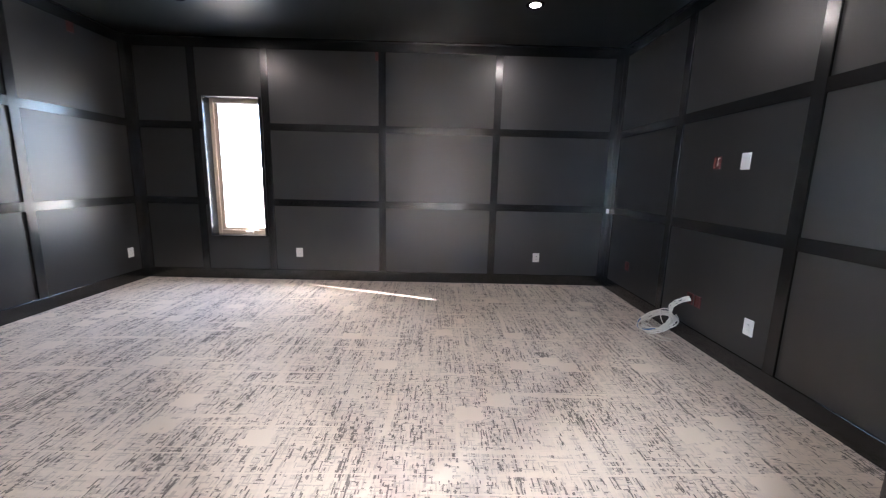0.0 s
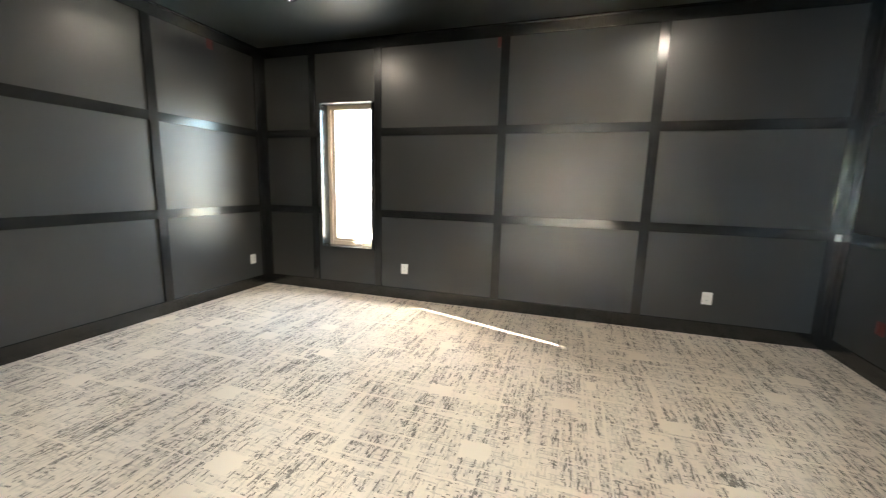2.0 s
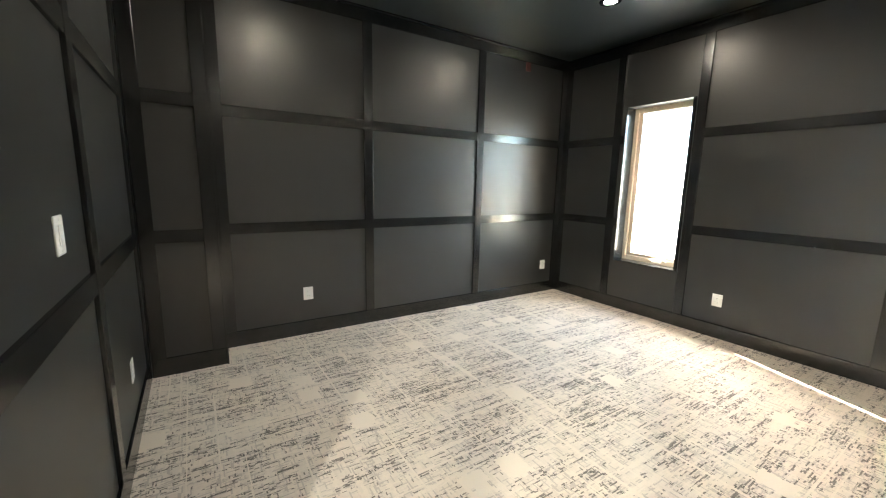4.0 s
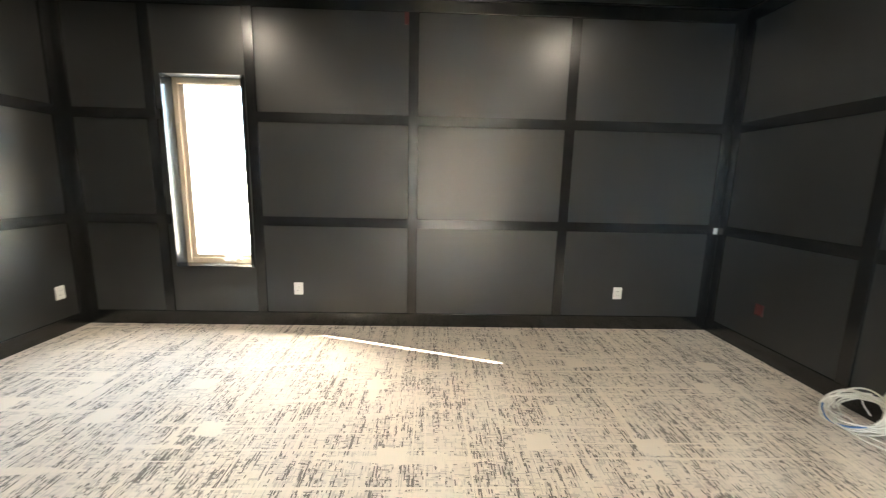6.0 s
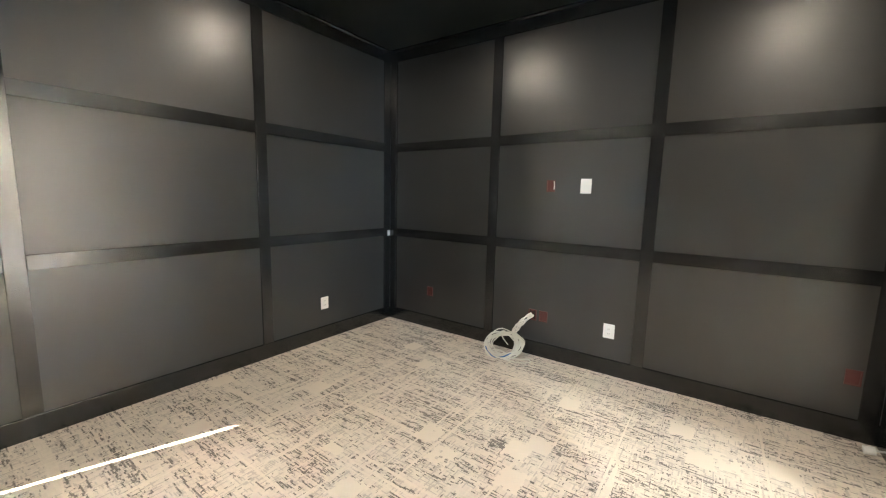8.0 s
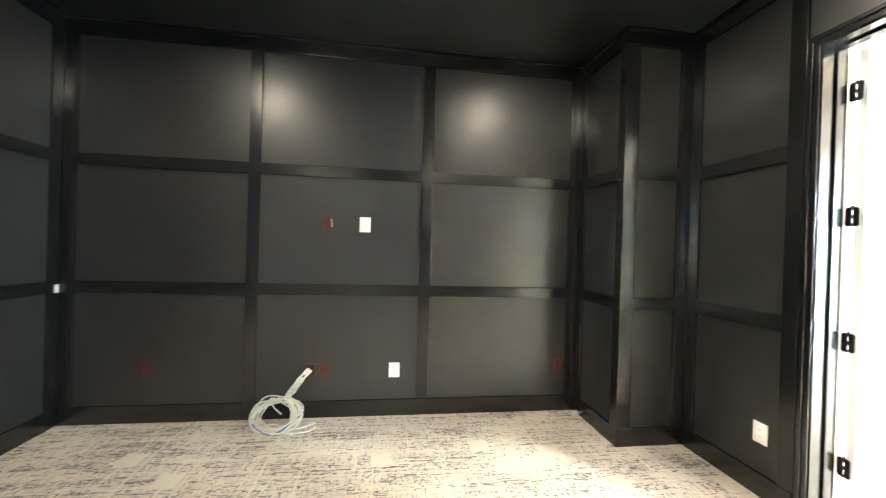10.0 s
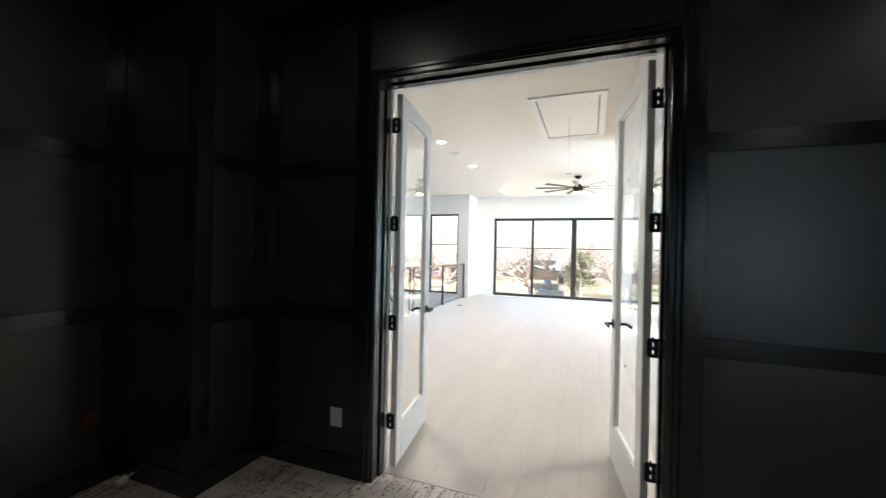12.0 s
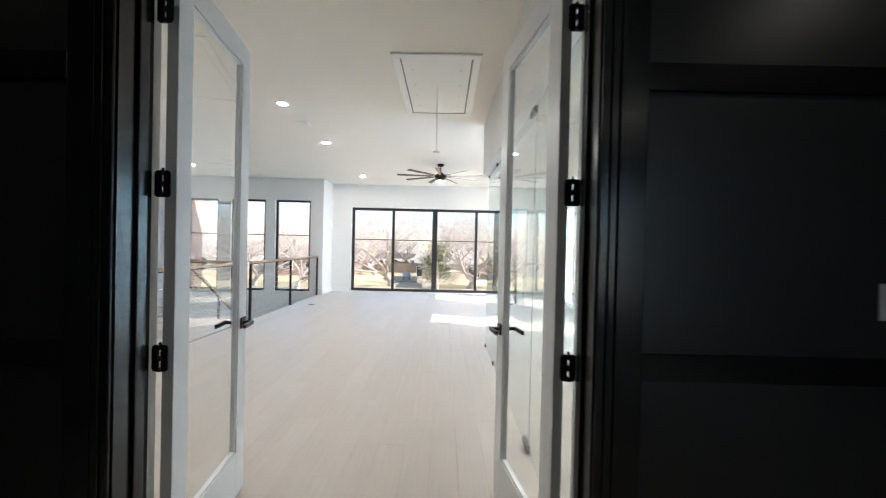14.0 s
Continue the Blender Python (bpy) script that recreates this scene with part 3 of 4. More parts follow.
def cable_coil():
    """A hank of white cables that hangs from its wall box and lies coiled on the carpet, leaning on the wall."""
    c = thing("cable_coil", pose(2.18, 3.18, 0.0), "loosely coiled bundle of white cables with one blue", "cables")
    rng = random.Random(5)
    for k in range(13):
        pts, n, blue = [], 40, k == 4
        r0 = 0.155 + rng.uniform(-0.028, 0.026)
        ph, tilt, turns = rng.uniform(0, 6.28), radians(rng.uniform(24, 40)), rng.uniform(0.75, 1.4)
        if blue:
            r0, ph, tilt, turns = 0.165, -2.5, radians(22), 0.30
        jx, jy, squash = rng.uniform(-0.014, 0.014), rng.uniform(-0.016, 0.016), rng.uniform(0.9, 1.0)
        for i in range(n):
            a = ph + turns * 2 * math.pi * i / (n - 1)
            r = r0 + 0.014 * math.sin(2.3 * a + k) + 0.006 * math.sin(5.1 * a + 2 * k)
            u, v = r * math.cos(a), r * math.sin(a) * squash
            z = 0.088 + v * math.sin(tilt) * 0.95 + 0.010 * math.sin(2 * a + k * 2)
            pts.append((jx + v * math.cos(tilt) + 0.014 * math.sin(3 * a + k), jy - u, max(0.007, z)))
        part("cable", add_tube(bmesh.new(), pts, rng.uniform(0.0042, 0.0064), 6), CABLE_BLUE if blue else CABLE_WHITE, c, "blue cable" if blue else "", True)
    # the hank from the wall box: two loosely twisted strands that part and meet again
    for k in range(9):
        strand = 1 if k % 2 else -1
        o = Vector((rng.uniform(-0.009, 0.009), rng.uniform(-0.010, 0.010), rng.uniform(-0.010, 0.010)))
        pts = []
        for i in range(14):
            t = i / 13
            swell = math.sin(math.pi * t)
            twist = 0.016 * strand * math.sin(2 * math.pi * t + 0.4 * k)
            p = Vector((0.142, -0.215, 0.385)).lerp(Vector((0.09, -0.05, 0.165)), t)
            pts.append(p + Vector((-0.065 * swell, twist, 0.016 * swell + 0.6 * twist)) + o * (0.35 + swell))
        pts.append(Vector((0.075, -0.075 - 0.004 * k, 0.15)) + o)
        pts.append(Vector((0.02, -0.115 - 0.004 * k, 0.10)) + 1.5 * o)
        pts.append(Vector((-0.05, -0.125 - 0.003 * k, 0.05)) + 1.5 * o)
        part("cable", add_tube(bmesh.new(), pts, 0.0052, 6), CABLE_WHITE, c, "", True)
    for pts in ([(0.09, -0.04, 0.20), (0.06, -0.1, 0.19), (0.07, -0.15, 0.14), (0.075, -0.17, 0.10)], [(0.07, 0.07, 0.17), (0.04, 0.02, 0.12), (0.04, -0.03, 0.075)],
                [(-0.10, 0.1, 0.01), (-0.14, -0.05, 0.008), (-0.15, -0.17, 0.008), (-0.11, -0.27, 0.008), (-0.04, -0.30, 0.008), (0.0, -0.24, 0.010)],
                [(-0.09, 0.02, 0.012), (-0.11, -0.09, 0.012), (-0.05, -0.22, 0.01), (-0.01, -0.29, 0.02)]):
        part("cable_end", add_tube(bmesh.new(), pts, 0.0045, 6), CABLE_WHITE, c, "", True)
    return c


cable_coil()


def downlight(name, label, glow, x, y, z, trim, group):
    d = thing(name, pose(x, y, z), label, "light", group)
    part("trim_ring", lathe([(0.056, 0.0), (0.060, -0.006), (0.086, -0.006), (0.092, 0.0)]), trim, d, smooth=True)
    part("baffle", lathe([(0.056, -0.001), (0.054, -0.0025), (0.050, -0.0025)]), WHITE_TRIM, d, smooth=True)
    part("lens", lathe([(0.0005, -0.003), (0.05, -0.0025)]), glow, d, "glowing lens")
    return d


for x, y in ((0.92, 3.65), (-2.50, 3.70), (0.92, 1.28), (-2.46, 1.30)):
    downlight("downlight", "lit recessed downlight in the black ceiling", CAN_GLOW, x, y, ZC, BLACK_TRIM, "downlights of the dark room")

# ---- the loft: shell ----
YF, YST, XLW, XLE = -10.1, -9.25, -3.3, 7.7
X_RAIL, Y_WELL = 3.25, -5.6
SLIDE = (-2.45, 2.47, 0.03, 2.50)
STAIR_WINS = [(3.40, 4.37, 0.08, 2.58), (4.64, 5.60, 0.08, 2.58), (5.95, 7.37, 0.08, 2.58)]
WEST_WINS = [(-8.95, -7.72, 0.05, 2.66), (-5.56, -4.66, 0.05, 2.66)]
floor_loft = setting("floor_loft", box(XLW - 0.1, X_RAIL, YF - 0.1, 0.039, -0.30, -0.017), SUBFLOOR, "pale oak plank floor", "floor")
floor_landing = setting("floor_landing", box(X_RAIL, XLE + 0.1, Y_WELL, 0.039, -0.30, -0.017), SUBFLOOR, "pale oak plank landing", "floor")
ceiling_loft = setting("ceiling_loft", box(XLW - 0.2, XLE + 0.2, YF - 0.2, -0.02, HZ, HZ + 0.2), WHITE_CEIL, "white painted loft ceiling", "ceiling")
wall_far = setting("wall_far", wall_mesh("x", YF - 0.2, YF, XLW - 0.2, 3.22, -0.3, HZ, [SLIDE]), WHITE, "white wall with a wide sliding window", "wall")
wall_nib = setting("wall_nib", box(3.05, 3.22, YF, YST, -0.3, HZ), WHITE, "white wall return beside the stairwell", "wall")
wall_stair = setting("wall_stair", wall_mesh("x", YST - 0.2, YST, 3.22, XLE + 0.2, -3.3, HZ, STAIR_WINS), WHITE, "white stairwell wall with three tall windows", "wall")
wall_loft_east = setting("wall_loft_east", wall_mesh("y", XLE, XLE + 0.2, YST, 0.07, -3.3, HZ), WHITE, "white loft wall", "wall")
wall_loft_end = setting("wall_loft_end", wall_mesh("x", -0.02, 0.16, XE + 0.2, XLE, -3.3, HZ), WHITE, "white loft wall", "wall")
wall_loft_west = setting("wall_loft_west", wall_mesh("y", XLW - 0.2, XLW, YF, -0.02, -0.3, HZ, WEST_WINS), WHITE, "white loft wall with tall windows", "wall")
well_side = setting("well_side", box(3.05, X_RAIL, YST, Y_WELL, -3.3, -0.301), WHITE, "white stairwell side wall", "wall")
well_head = setting("well_head", box(X_RAIL, XLE, Y_WELL, Y_WELL + 0.15, -3.3, -0.301), WHITE, "white stairwell side wall", "wall")
well_floor = setting("well_floor", box(3.05, XLE, YST, Y_WELL, -3.4, -3.3), SUBFLOOR, "floor at the foot of the stairwell", "floor")
header = setting("header", box(-1.0, -0.83, -4.21, -0.02, 2.42, HZ), WHITE, "white header above the glass partition", "wall")
part("header_return", box(XLW, -1.0, -4.21, -4.04, 2.42, HZ), WHITE, header)
for u in ((XLW, 3.05, YF, YF + 0.016, 0.0), (3.034, 3.05, YF + 0.016, YST, 0.0), (2.53, XLE, -0.036, -0.02, 0.0), (XLW, XLW + 0.016, YF + 0.016, -0.02, 0.0)):
    if u[0] == XLW and u[1] == 3.05:
        for a, b in ((XLW, -2.5), (2.52, 3.05)):
            part("baseboard", box(a, b, u[2], u[3], -0.01, 0.14, 0.003), WHITE_TRIM, wall_far)
    else:
        part("baseboard", box(u[0], u[1], u[2], u[3], -0.01, 0.14, 0.003), WHITE_TRIM, wall_nib if u[0] == 3.034 else wall_loft_end if u[0] == 2.53 else wall_loft_west)


def glazing(name, label, along, c, x0, x1, z0, z1, bars, mid=None, w=0.055, meet=None):
    """A dark framed window in the plane c, with upright bars and a thin middle bar."""
    def b(a0, a1, zz0, zz1, d=0.04):
        return box(*((a0, a1, c - d, c + d) if along == "x" else (c - d, c + d, a0, a1)), zz0, zz1, 0.003)
    win = setting(name, b(x0, x1, z1 - w, z1), DARK_FRAME, label, "window")
    part("window_sill", b(x0, x1, z0, z0 + w), DARK_FRAME, win)
    ups = [x0 + w / 2, *bars, x1 - w / 2]
    half = {u: 0.075 if u == meet else w / 2 for u in ups}
    for u in ups:
        part("mullion", b(u - half[u], u + half[u], z0 + w, z1 - w, 0.037), DARK_FRAME, win)
    for p, q in zip(ups, ups[1:]):
        g = part("pane", b(p + half[p], q - half[q], z0 + w, z1 - w, 0.004), GLASS, win, "clear glass pane")
        g.visible_shadow = False
        if mid:
            part("middle_bar", b(p + half[p], q - half[q], mid - 0.011, mid + 0.011, 0.016), DARK_FRAME, win)
    return win


glazing("window_2", "wide black-framed sliding window with four panels", "x", YF - 0.09, *SLIDE, (-1.22, 0.01, 1.24), 1.56, 0.08, 0.01)
for k, (a, b_, z0, z1) in enumerate(STAIR_WINS):
    glazing(f"window_{k + 3}", "tall black-framed stairwell window", "x", YST - 0.09, a, b_, z0, z1, (), 1.62)
for k, (a, b_, z0, z1) in enumerate(WEST_WINS):
    glazing(f"window_{k + 6}", "tall black-framed window", "y", XLW - 0.10, a, b_, z0, z1, ())


# ---- the loft: things ----
def ceiling_fan():
    f = thing("ceiling_fan", pose(-0.17, -7.0, HZ), "dark bronze ceiling fan with nine slim blades and a lit lamp", "ceiling fan")
    part("canopy", lathe([(0.001, 0.0), (0.07, 0.0), (0.07, -0.03), (0.05, -0.055), (0.014, -0.06)]), BRONZE, f, smooth=True)
    part("downrod", add_tube(bmesh.new(), [(0, 0, -0.05), (0, 0, -0.19)], 0.014, 14), BRONZE, f)
    part("motor_housing", lathe([(0.014, -0.18), (0.05, -0.185), (0.065, -0.21), (0.12, -0.235), (0.125, -0.29), (0.10, -0.315), (0.001, -0.315)]), BRONZE, f, smooth=True)
    lamp = part("light_kit", lathe([(0.088, -0.312), (0.092, -0.325), (0.092, -0.35), (0.084, -0.355)]), BRONZE, f, smooth=True)
    part("lens", lathe([(0.086, -0.35), (0.08, -0.375), (0.05, -0.39), (0.001, -0.394)]), FAN_GLOW, lamp, "warm glowing lens", True)
    for k in range(9):
        a = 2 * math.pi * k / 9 + 0.12
        bm = bmesh.new()
        add_box(bm, 0.20, 0.93, -0.042, 0.042, -0.004, 0.004, 0.0035)
        for v in bm.verts:
            v.co.y *= 0.75 + 0.35 * (v.co.x - 0.2) / 0.73
        bmesh.ops.transform(bm, matrix=Matrix.Rotation(a, 4, "Z") @ Matrix.Translation((0, 0, -0.262)) @ Matrix.Rotation(radians(12), 4, "X"), verts=bm.verts)
        blade = part("blade", bm, FAN_BLADE, f)
        arm = box(0.10, 0.26, -0.018, 0.018, -0.262, -0.252, 0.003)
        bmesh.ops.transform(arm, matrix=Matrix.Rotation(a, 4, "Z"), verts=arm.verts)
        part("blade_arm", arm, BRONZE, blade)


ceiling_fan()
# the two at y -1.64 are unseen, added to light the near floor
for x, y in ((1.81, -1.64), (1.81, -3.52), (1.83, -5.40), (1.87, -8.69), (-1.9, -1.64), (-1.9, -5.4), (-1.9, -8.69)):
    downlight("downlight", "lit recessed downlight in the white ceiling", HALL_GLOW, x, y, HZ, WHITE_TRIM, "downlights of the loft")
vent = thing("ceiling_vent", pose(1.83, -4.30, HZ), "white slotted ceiling vent", "vent")
part("frame", box(-0.09, 0.09, -0.09, 0.09, -0.010, 0.0, 0.003), WHITE_TRIM, vent)
for k in range(6):
    part("slat", box(-0.075, 0.075, -0.07 + k * 0.026, -0.058 + k * 0.026, -0.014, -0.010), WHITE_TRIM, vent)

hatch = thing("attic_hatch", pose(-0.18, -2.95, HZ), "white attic ladder hatch with a pull cord", "attic hatch")
HX, HY = 0.42, 0.83
for u in ((-HX, HX, HY - 0.075, HY), (-HX, HX, -HY, -HY + 0.075), (-HX, -HX + 0.075, -HY + 0.075, HY - 0.075), (HX - 0.075, HX, -HY + 0.075, HY - 0.075)):
    part("casing", box(*u, -0.022, 0.0, 0.004), WHITE_TRIM, hatch)
part("panel", box(-HX + 0.087, HX - 0.087, -HY + 0.087, HY - 0.087, -0.014, -0.006, 0.002), WHITE_TRIM, hatch)
# near-black sheet in the slit round the panel, its shade put into colour
part("shadow_gap", box(-HX + 0.074, HX - 0.074, -HY + 0.074, HY - 0.074, -0.005, -0.001), DARK_FRAME, hatch)
for sx in (-1, 1):
    for y in (-0.5, -0.15, 0.15, 0.5):
        part("bolt", lathe([(0.001, -0.018), (0.008, -0.0175), (0.010, -0.014)], 10), STEEL, hatch).location = (sx * 0.24, y, 0)
cord = part("pull_cord", add_tube(bmesh.new(), [(0.0, 0.1, -0.014), (0.004, 0.08, -0.25), (0.0, 0.08, -0.72)], 0.004, 6), PLATE, hatch)
part("toggle", box(-0.035, 0.035, 0.07, 0.09, -0.735, -0.72, 0.004), STEEL, cord)


# cable railing round the stairwell
def railing(name, label, p, q, posts, drop=0.0):
    """A cable railing from p to q; drop: how far it falls along its length."""
    p, q = Vector(p), Vector(q)
    r = thing(name, Matrix.Translation(p), label, "railing")
    d = q - p
    flat = Vector((d.x, d.y, 0)).normalized()
    side = Vector((-flat.y, flat.x, 0))
    n = d.length

    def bar(a, b, w, h, mat, nm, lab=""):
        bm = bmesh.new()
        vs = []
        for e in (a, b):
            vs.append([bm.verts.new(e + side * sx * w / 2 + Vector((0, 0, sz * h / 2))) for sx, sz in ((-1, -1), (1, -1), (1, 1), (-1, 1))])
        for i in range(4):
            bm.faces.new((vs[0][i], vs[0][(i + 1) % 4], vs[1][(i + 1) % 4], vs[1][i]))
        bm.faces.new(vs[0][::-1])
        bm.faces.new(vs[1])
        return part(nm, bm, mat, r, lab)

    up = Vector((0, 0, 1))
    bar(up * 1.045, d + up * 1.045, 0.055, 0.04, OAK_RAIL, "handrail", "oak handrail")
    bar(up * 1.015, d + up * 1.015, 0.04, 0.012, BRONZE, "top_flat")
    for k in range(posts):
        e = d * (k / (posts - 1))
        post = box(-0.02, 0.02, -0.02, 0.02, 0.0, 1.01, 0.002)
        bmesh.ops.translate(post, vec=e, verts=post.verts)
        o = part("post", post, BRONZE, r)
        foot = box(-0.045, 0.045, -0.045, 0.045, 0.0, 0.008, 0.002)
        bmesh.ops.translate(foot, vec=e, verts=foot.verts)
        part("foot_plate", foot, BRONZE, o)
    for k in range(9):
        z = 0.10 + 0.1 * k
        part("cable", add_tube(bmesh.new(), [up * z, d + up * z], 0.0035, 6), STEEL, r)
    return r


railing("railing", "black post railing with steel cables and oak handrail", (3.18, -9.20, 0.0), (3.18, -5.54, 0.0), 3)
railing("railing", "short cable railing at the head of the stairwell", (3.27, -5.54, 0.0), (4.42, -5.54, 0.0), 2)
railing("railing", "cable railing with oak handrail along the landing", (3.18, -4.95, 0.0), (3.18, -3.10, 0.0), 2)
railing("stair_railing", "sloping cable railing beside the stair", (4.46, -5.64, 0.02), (4.46, -7.90, -1.60), 3)

stair = thing("staircase", pose(0, 0, 0), "pale oak stair that goes down to a landing", "stairs")
for k in range(9):
    z, y = -0.178 * (k + 1), Y_WELL - 0.255 * k
    part("tread", box(4.40, 6.60, y - 0.275, y - 0.005, z - 0.035, z, 0.006), OAK, stair)
    part("riser", box(4.42, 6.598, y - 0.02, y - 0.006, z + 0.001, z + 0.142), WHITE_TRIM, stair)
part("landing", box(X_RAIL + 0.01, XLE - 0.01, YST + 0.005, Y_WELL - 0.255 * 9 - 0.03, -1.64, -1.602, 0.004), OAK, stair)
bm = bmesh.new()
pr = [(Y_WELL - 0.002, -0.02), (Y_WELL - 0.002, -0.32), (Y_WELL - 2.3, -1.92), (Y_WELL - 2.3, -1.60)]
va, vb = [bm.verts.new((4.36, y, z)) for y, z in pr], [bm.verts.new((4.395, y, z)) for y, z in pr]
bm.faces.new(va), bm.faces.new(vb[::-1])
for i in range(4):
    bm.faces.new((va[i], va[(i + 1) % 4], vb[(i + 1) % 4], vb[i]))
part("stringer", bm, BRONZE, stair, "dark stringer")

outlet = thing("floor_outlet", pose(2.74, -7.5, 0.0), "small dark metal outlet cover in the oak floor", "floor outlet")
part("cover", box(-0.06, 0.06, -0.045, 0.045, 0.0, 0.005, 0.002), BRONZE, outlet)
part("flap", box(-0.035, 0.035, -0.025, 0.025, 0.005, 0.008, 0.001), BLACK_METAL, outlet)

# glass partition below the header
GX = -0.91
partition = thing("glass_partition", pose(0, 0, 0), "frameless glass partition with small metal clamps", "glass partition")
for u in ((GX - 0.005, GX + 0.005, -1.19, -0.04), (GX - 0.005, GX + 0.005, -4.10, -2.21), (XLW + 0.02, GX - 0.02, -4.13, -4.12)):
    g = part("glass_panel", box(*u, 0.012, 2.405, 0.002), TINT_GLASS, partition, "clear glass panel")
    g.visible_shadow = False
for y in (-4.06, -3.23, -0.25):
    for z in (0.0, 2.385):
        part("clamp", box(GX - 0.014, GX + 0.014, y - 0.025, y + 0.025, z, z + 0.045, 0.003), BRONZE, partition)
glass_door = thing("glass_door", pose(GX, -1.20, 0, 0, 0, 0), "clear frameless glass door with a square pull", "glass door")
leaf = part("leaf", box(-0.005, 0.005, -1.0, 0.0, 0.015, 2.395, 0.002), TINT_GLASS, glass_door, "clear glass leaf")
leaf.visible_shadow = False
for z in (0.015, 2.34):
    for y in (-0.08,):
        part("pivot_clamp", box(-0.016, 0.016, y - 0.075, y + 0.075, z, z + 0.05, 0.003), BRONZE, glass_door)
for sx in (-1, 1):
    pull = add_tube(bmesh.new(), [(sx * 0.005, -0.92, 0.90), (sx * 0.06, -0.92, 0.90), (sx * 0.06, -0.92, 1.2), (sx * 0.005, -0.92, 1.2)], 0.010, 10)
    part("pull_handle", pull, BRONZE, glass_door, "square metal pull")
part("stay_rod", add_tube(bmesh.new(), [(GX, -4.06, 2.412), (GX, -3.2, 2.412)], 0.006, 8), STEEL, partition)


# ---- outdoors ----
GZ = -3.45
ground = setting("ground", box(-400, 400, -800, 200, GZ - 0.5, GZ), LAWN, "dry winter lawn", "ground")


def bare_tree_meshes(seed, height):
    """Trunk and limbs, and the fine twigs, of a leafless spreading tree."""
    rng = random.Random(seed)
    limbs, twigs = bmesh.new(), ([], [])

    def twig(a, b, r):
        vs, fs = twigs
        d = (b - a).normalized()
        s = d.cross(Vector((0.3, 0.2, 1))).normalized() * r * 1.25
        o = s.cross(d)
        n = len(vs)
        vs.extend([a + s, a - 0.5 * s + o * 0.87, a - 0.5 * s - o * 0.87, b])
        fs.extend([(n, n + 1, n + 3), (n + 1, n + 2, n + 3), (n + 2, n, n + 3)])

    def grow(p, d, length, r, level):
        pts, rad, q = [p], [r], p.copy()
        dd = d.copy()
        for i in range(4):
            dd = (dd + Vector((rng.gauss(0, 0.24), rng.gauss(0, 0.24), rng.gauss(0.03, 0.17)))).normalized()
            q = q + dd * length / 4
            pts.append(q.copy())
            rad.append(r * (1 - 0.13 * (i + 1)))
        if level < 4:
            add_tube(limbs, pts, rad, 7 if level < 2 else 4, False)
        else:
            for a, b in zip(pts, pts[1:]):
                twig(a, b + (b - a) * 0.2, r)
        if level == 6:
            return
        for i in range((6, 5, 4, 4, 3, 2)[level]):
            k = rng.choice((2, 3, 4)) if level else rng.choice((2, 3, 4, 4))
            az = rng.uniform(0, 6.28)
            spread = rng.uniform(0.5, 1.0)
            out = Vector((math.cos(az), math.sin(az), rng.uniform(-0.15, 0.75)))
            reach = rng.uniform(2.0, 2.7) if level == 0 else rng.uniform(0.6, 0.8)
            grow(pts[k], (dd * (1 - 0.6 * spread) + out * spread).normalized(), length * reach, rad[k] * 0.66, level + 1)

    grow(Vector((0, 0, -0.1)), Vector((0.05, 0.02, 1)), height * 0.085, height * 0.0145, 0)
    tw = bpy.data.meshes.new("twigs")
    tw.from_pydata([tuple(v) for v in twigs[0]], [], twigs[1])
    tw.materials.append(TWIG)
    return mesh_of("trunk", limbs, BARK, True), tw


def bare_tree(seed, height, m, label):
    t = thing("bare_tree", m, label, "tree", "bare trees beyond the windows")
    trunk, tw = bare_tree_meshes(seed, height)
    for nm, me in (("trunk", trunk), ("crown", tw)):
        o = new(nm, me)
        o.parent = t
    return t


tree_a = bare_tree(3, 27.5, pose(6.0, -44.5, GZ, 0, 0, 20), "bare spreading tree on the winter lawn")
tree_b = bare_tree(8, 27.5, pose(-3.2, -43.5, GZ, 0, 0, 70), "bare spreading tree with a forked trunk")
for x, y, r, s in ((14.6, -38, 200, 0.8), (21.0, -42.0, 130, 0.9), (-6.5, -47.0, 45, 0.95), (-13.0, -44.0, 30, 0.9), (1.5, -62.0, 110, 1.0), (10.5, -60.0, 300, 1.0), (-8.0, -66.0, 10, 1.1), (17.0, -58.0, 77, 1.0), (27.0, -50.0, 160, 0.9),
                   (-20.0, -60.0, 250, 1.0), (33.0, -60.0, 90, 1.0), (6.0, -70.0, 15, 1.0), (-2.0, -74.0, 190, 1.0), (14.0, -74.0, 265, 1.0), (24.0, -72.0, 35, 1.0), (-14.0, -78.0, 140, 1.05), (42.0, -72.0, 305, 1.0)):
    t = copy_thing(tree_a if r % 20 else tree_b, pose(x, y, GZ, 0, 0, r))
    t.scale = (s, s, s)


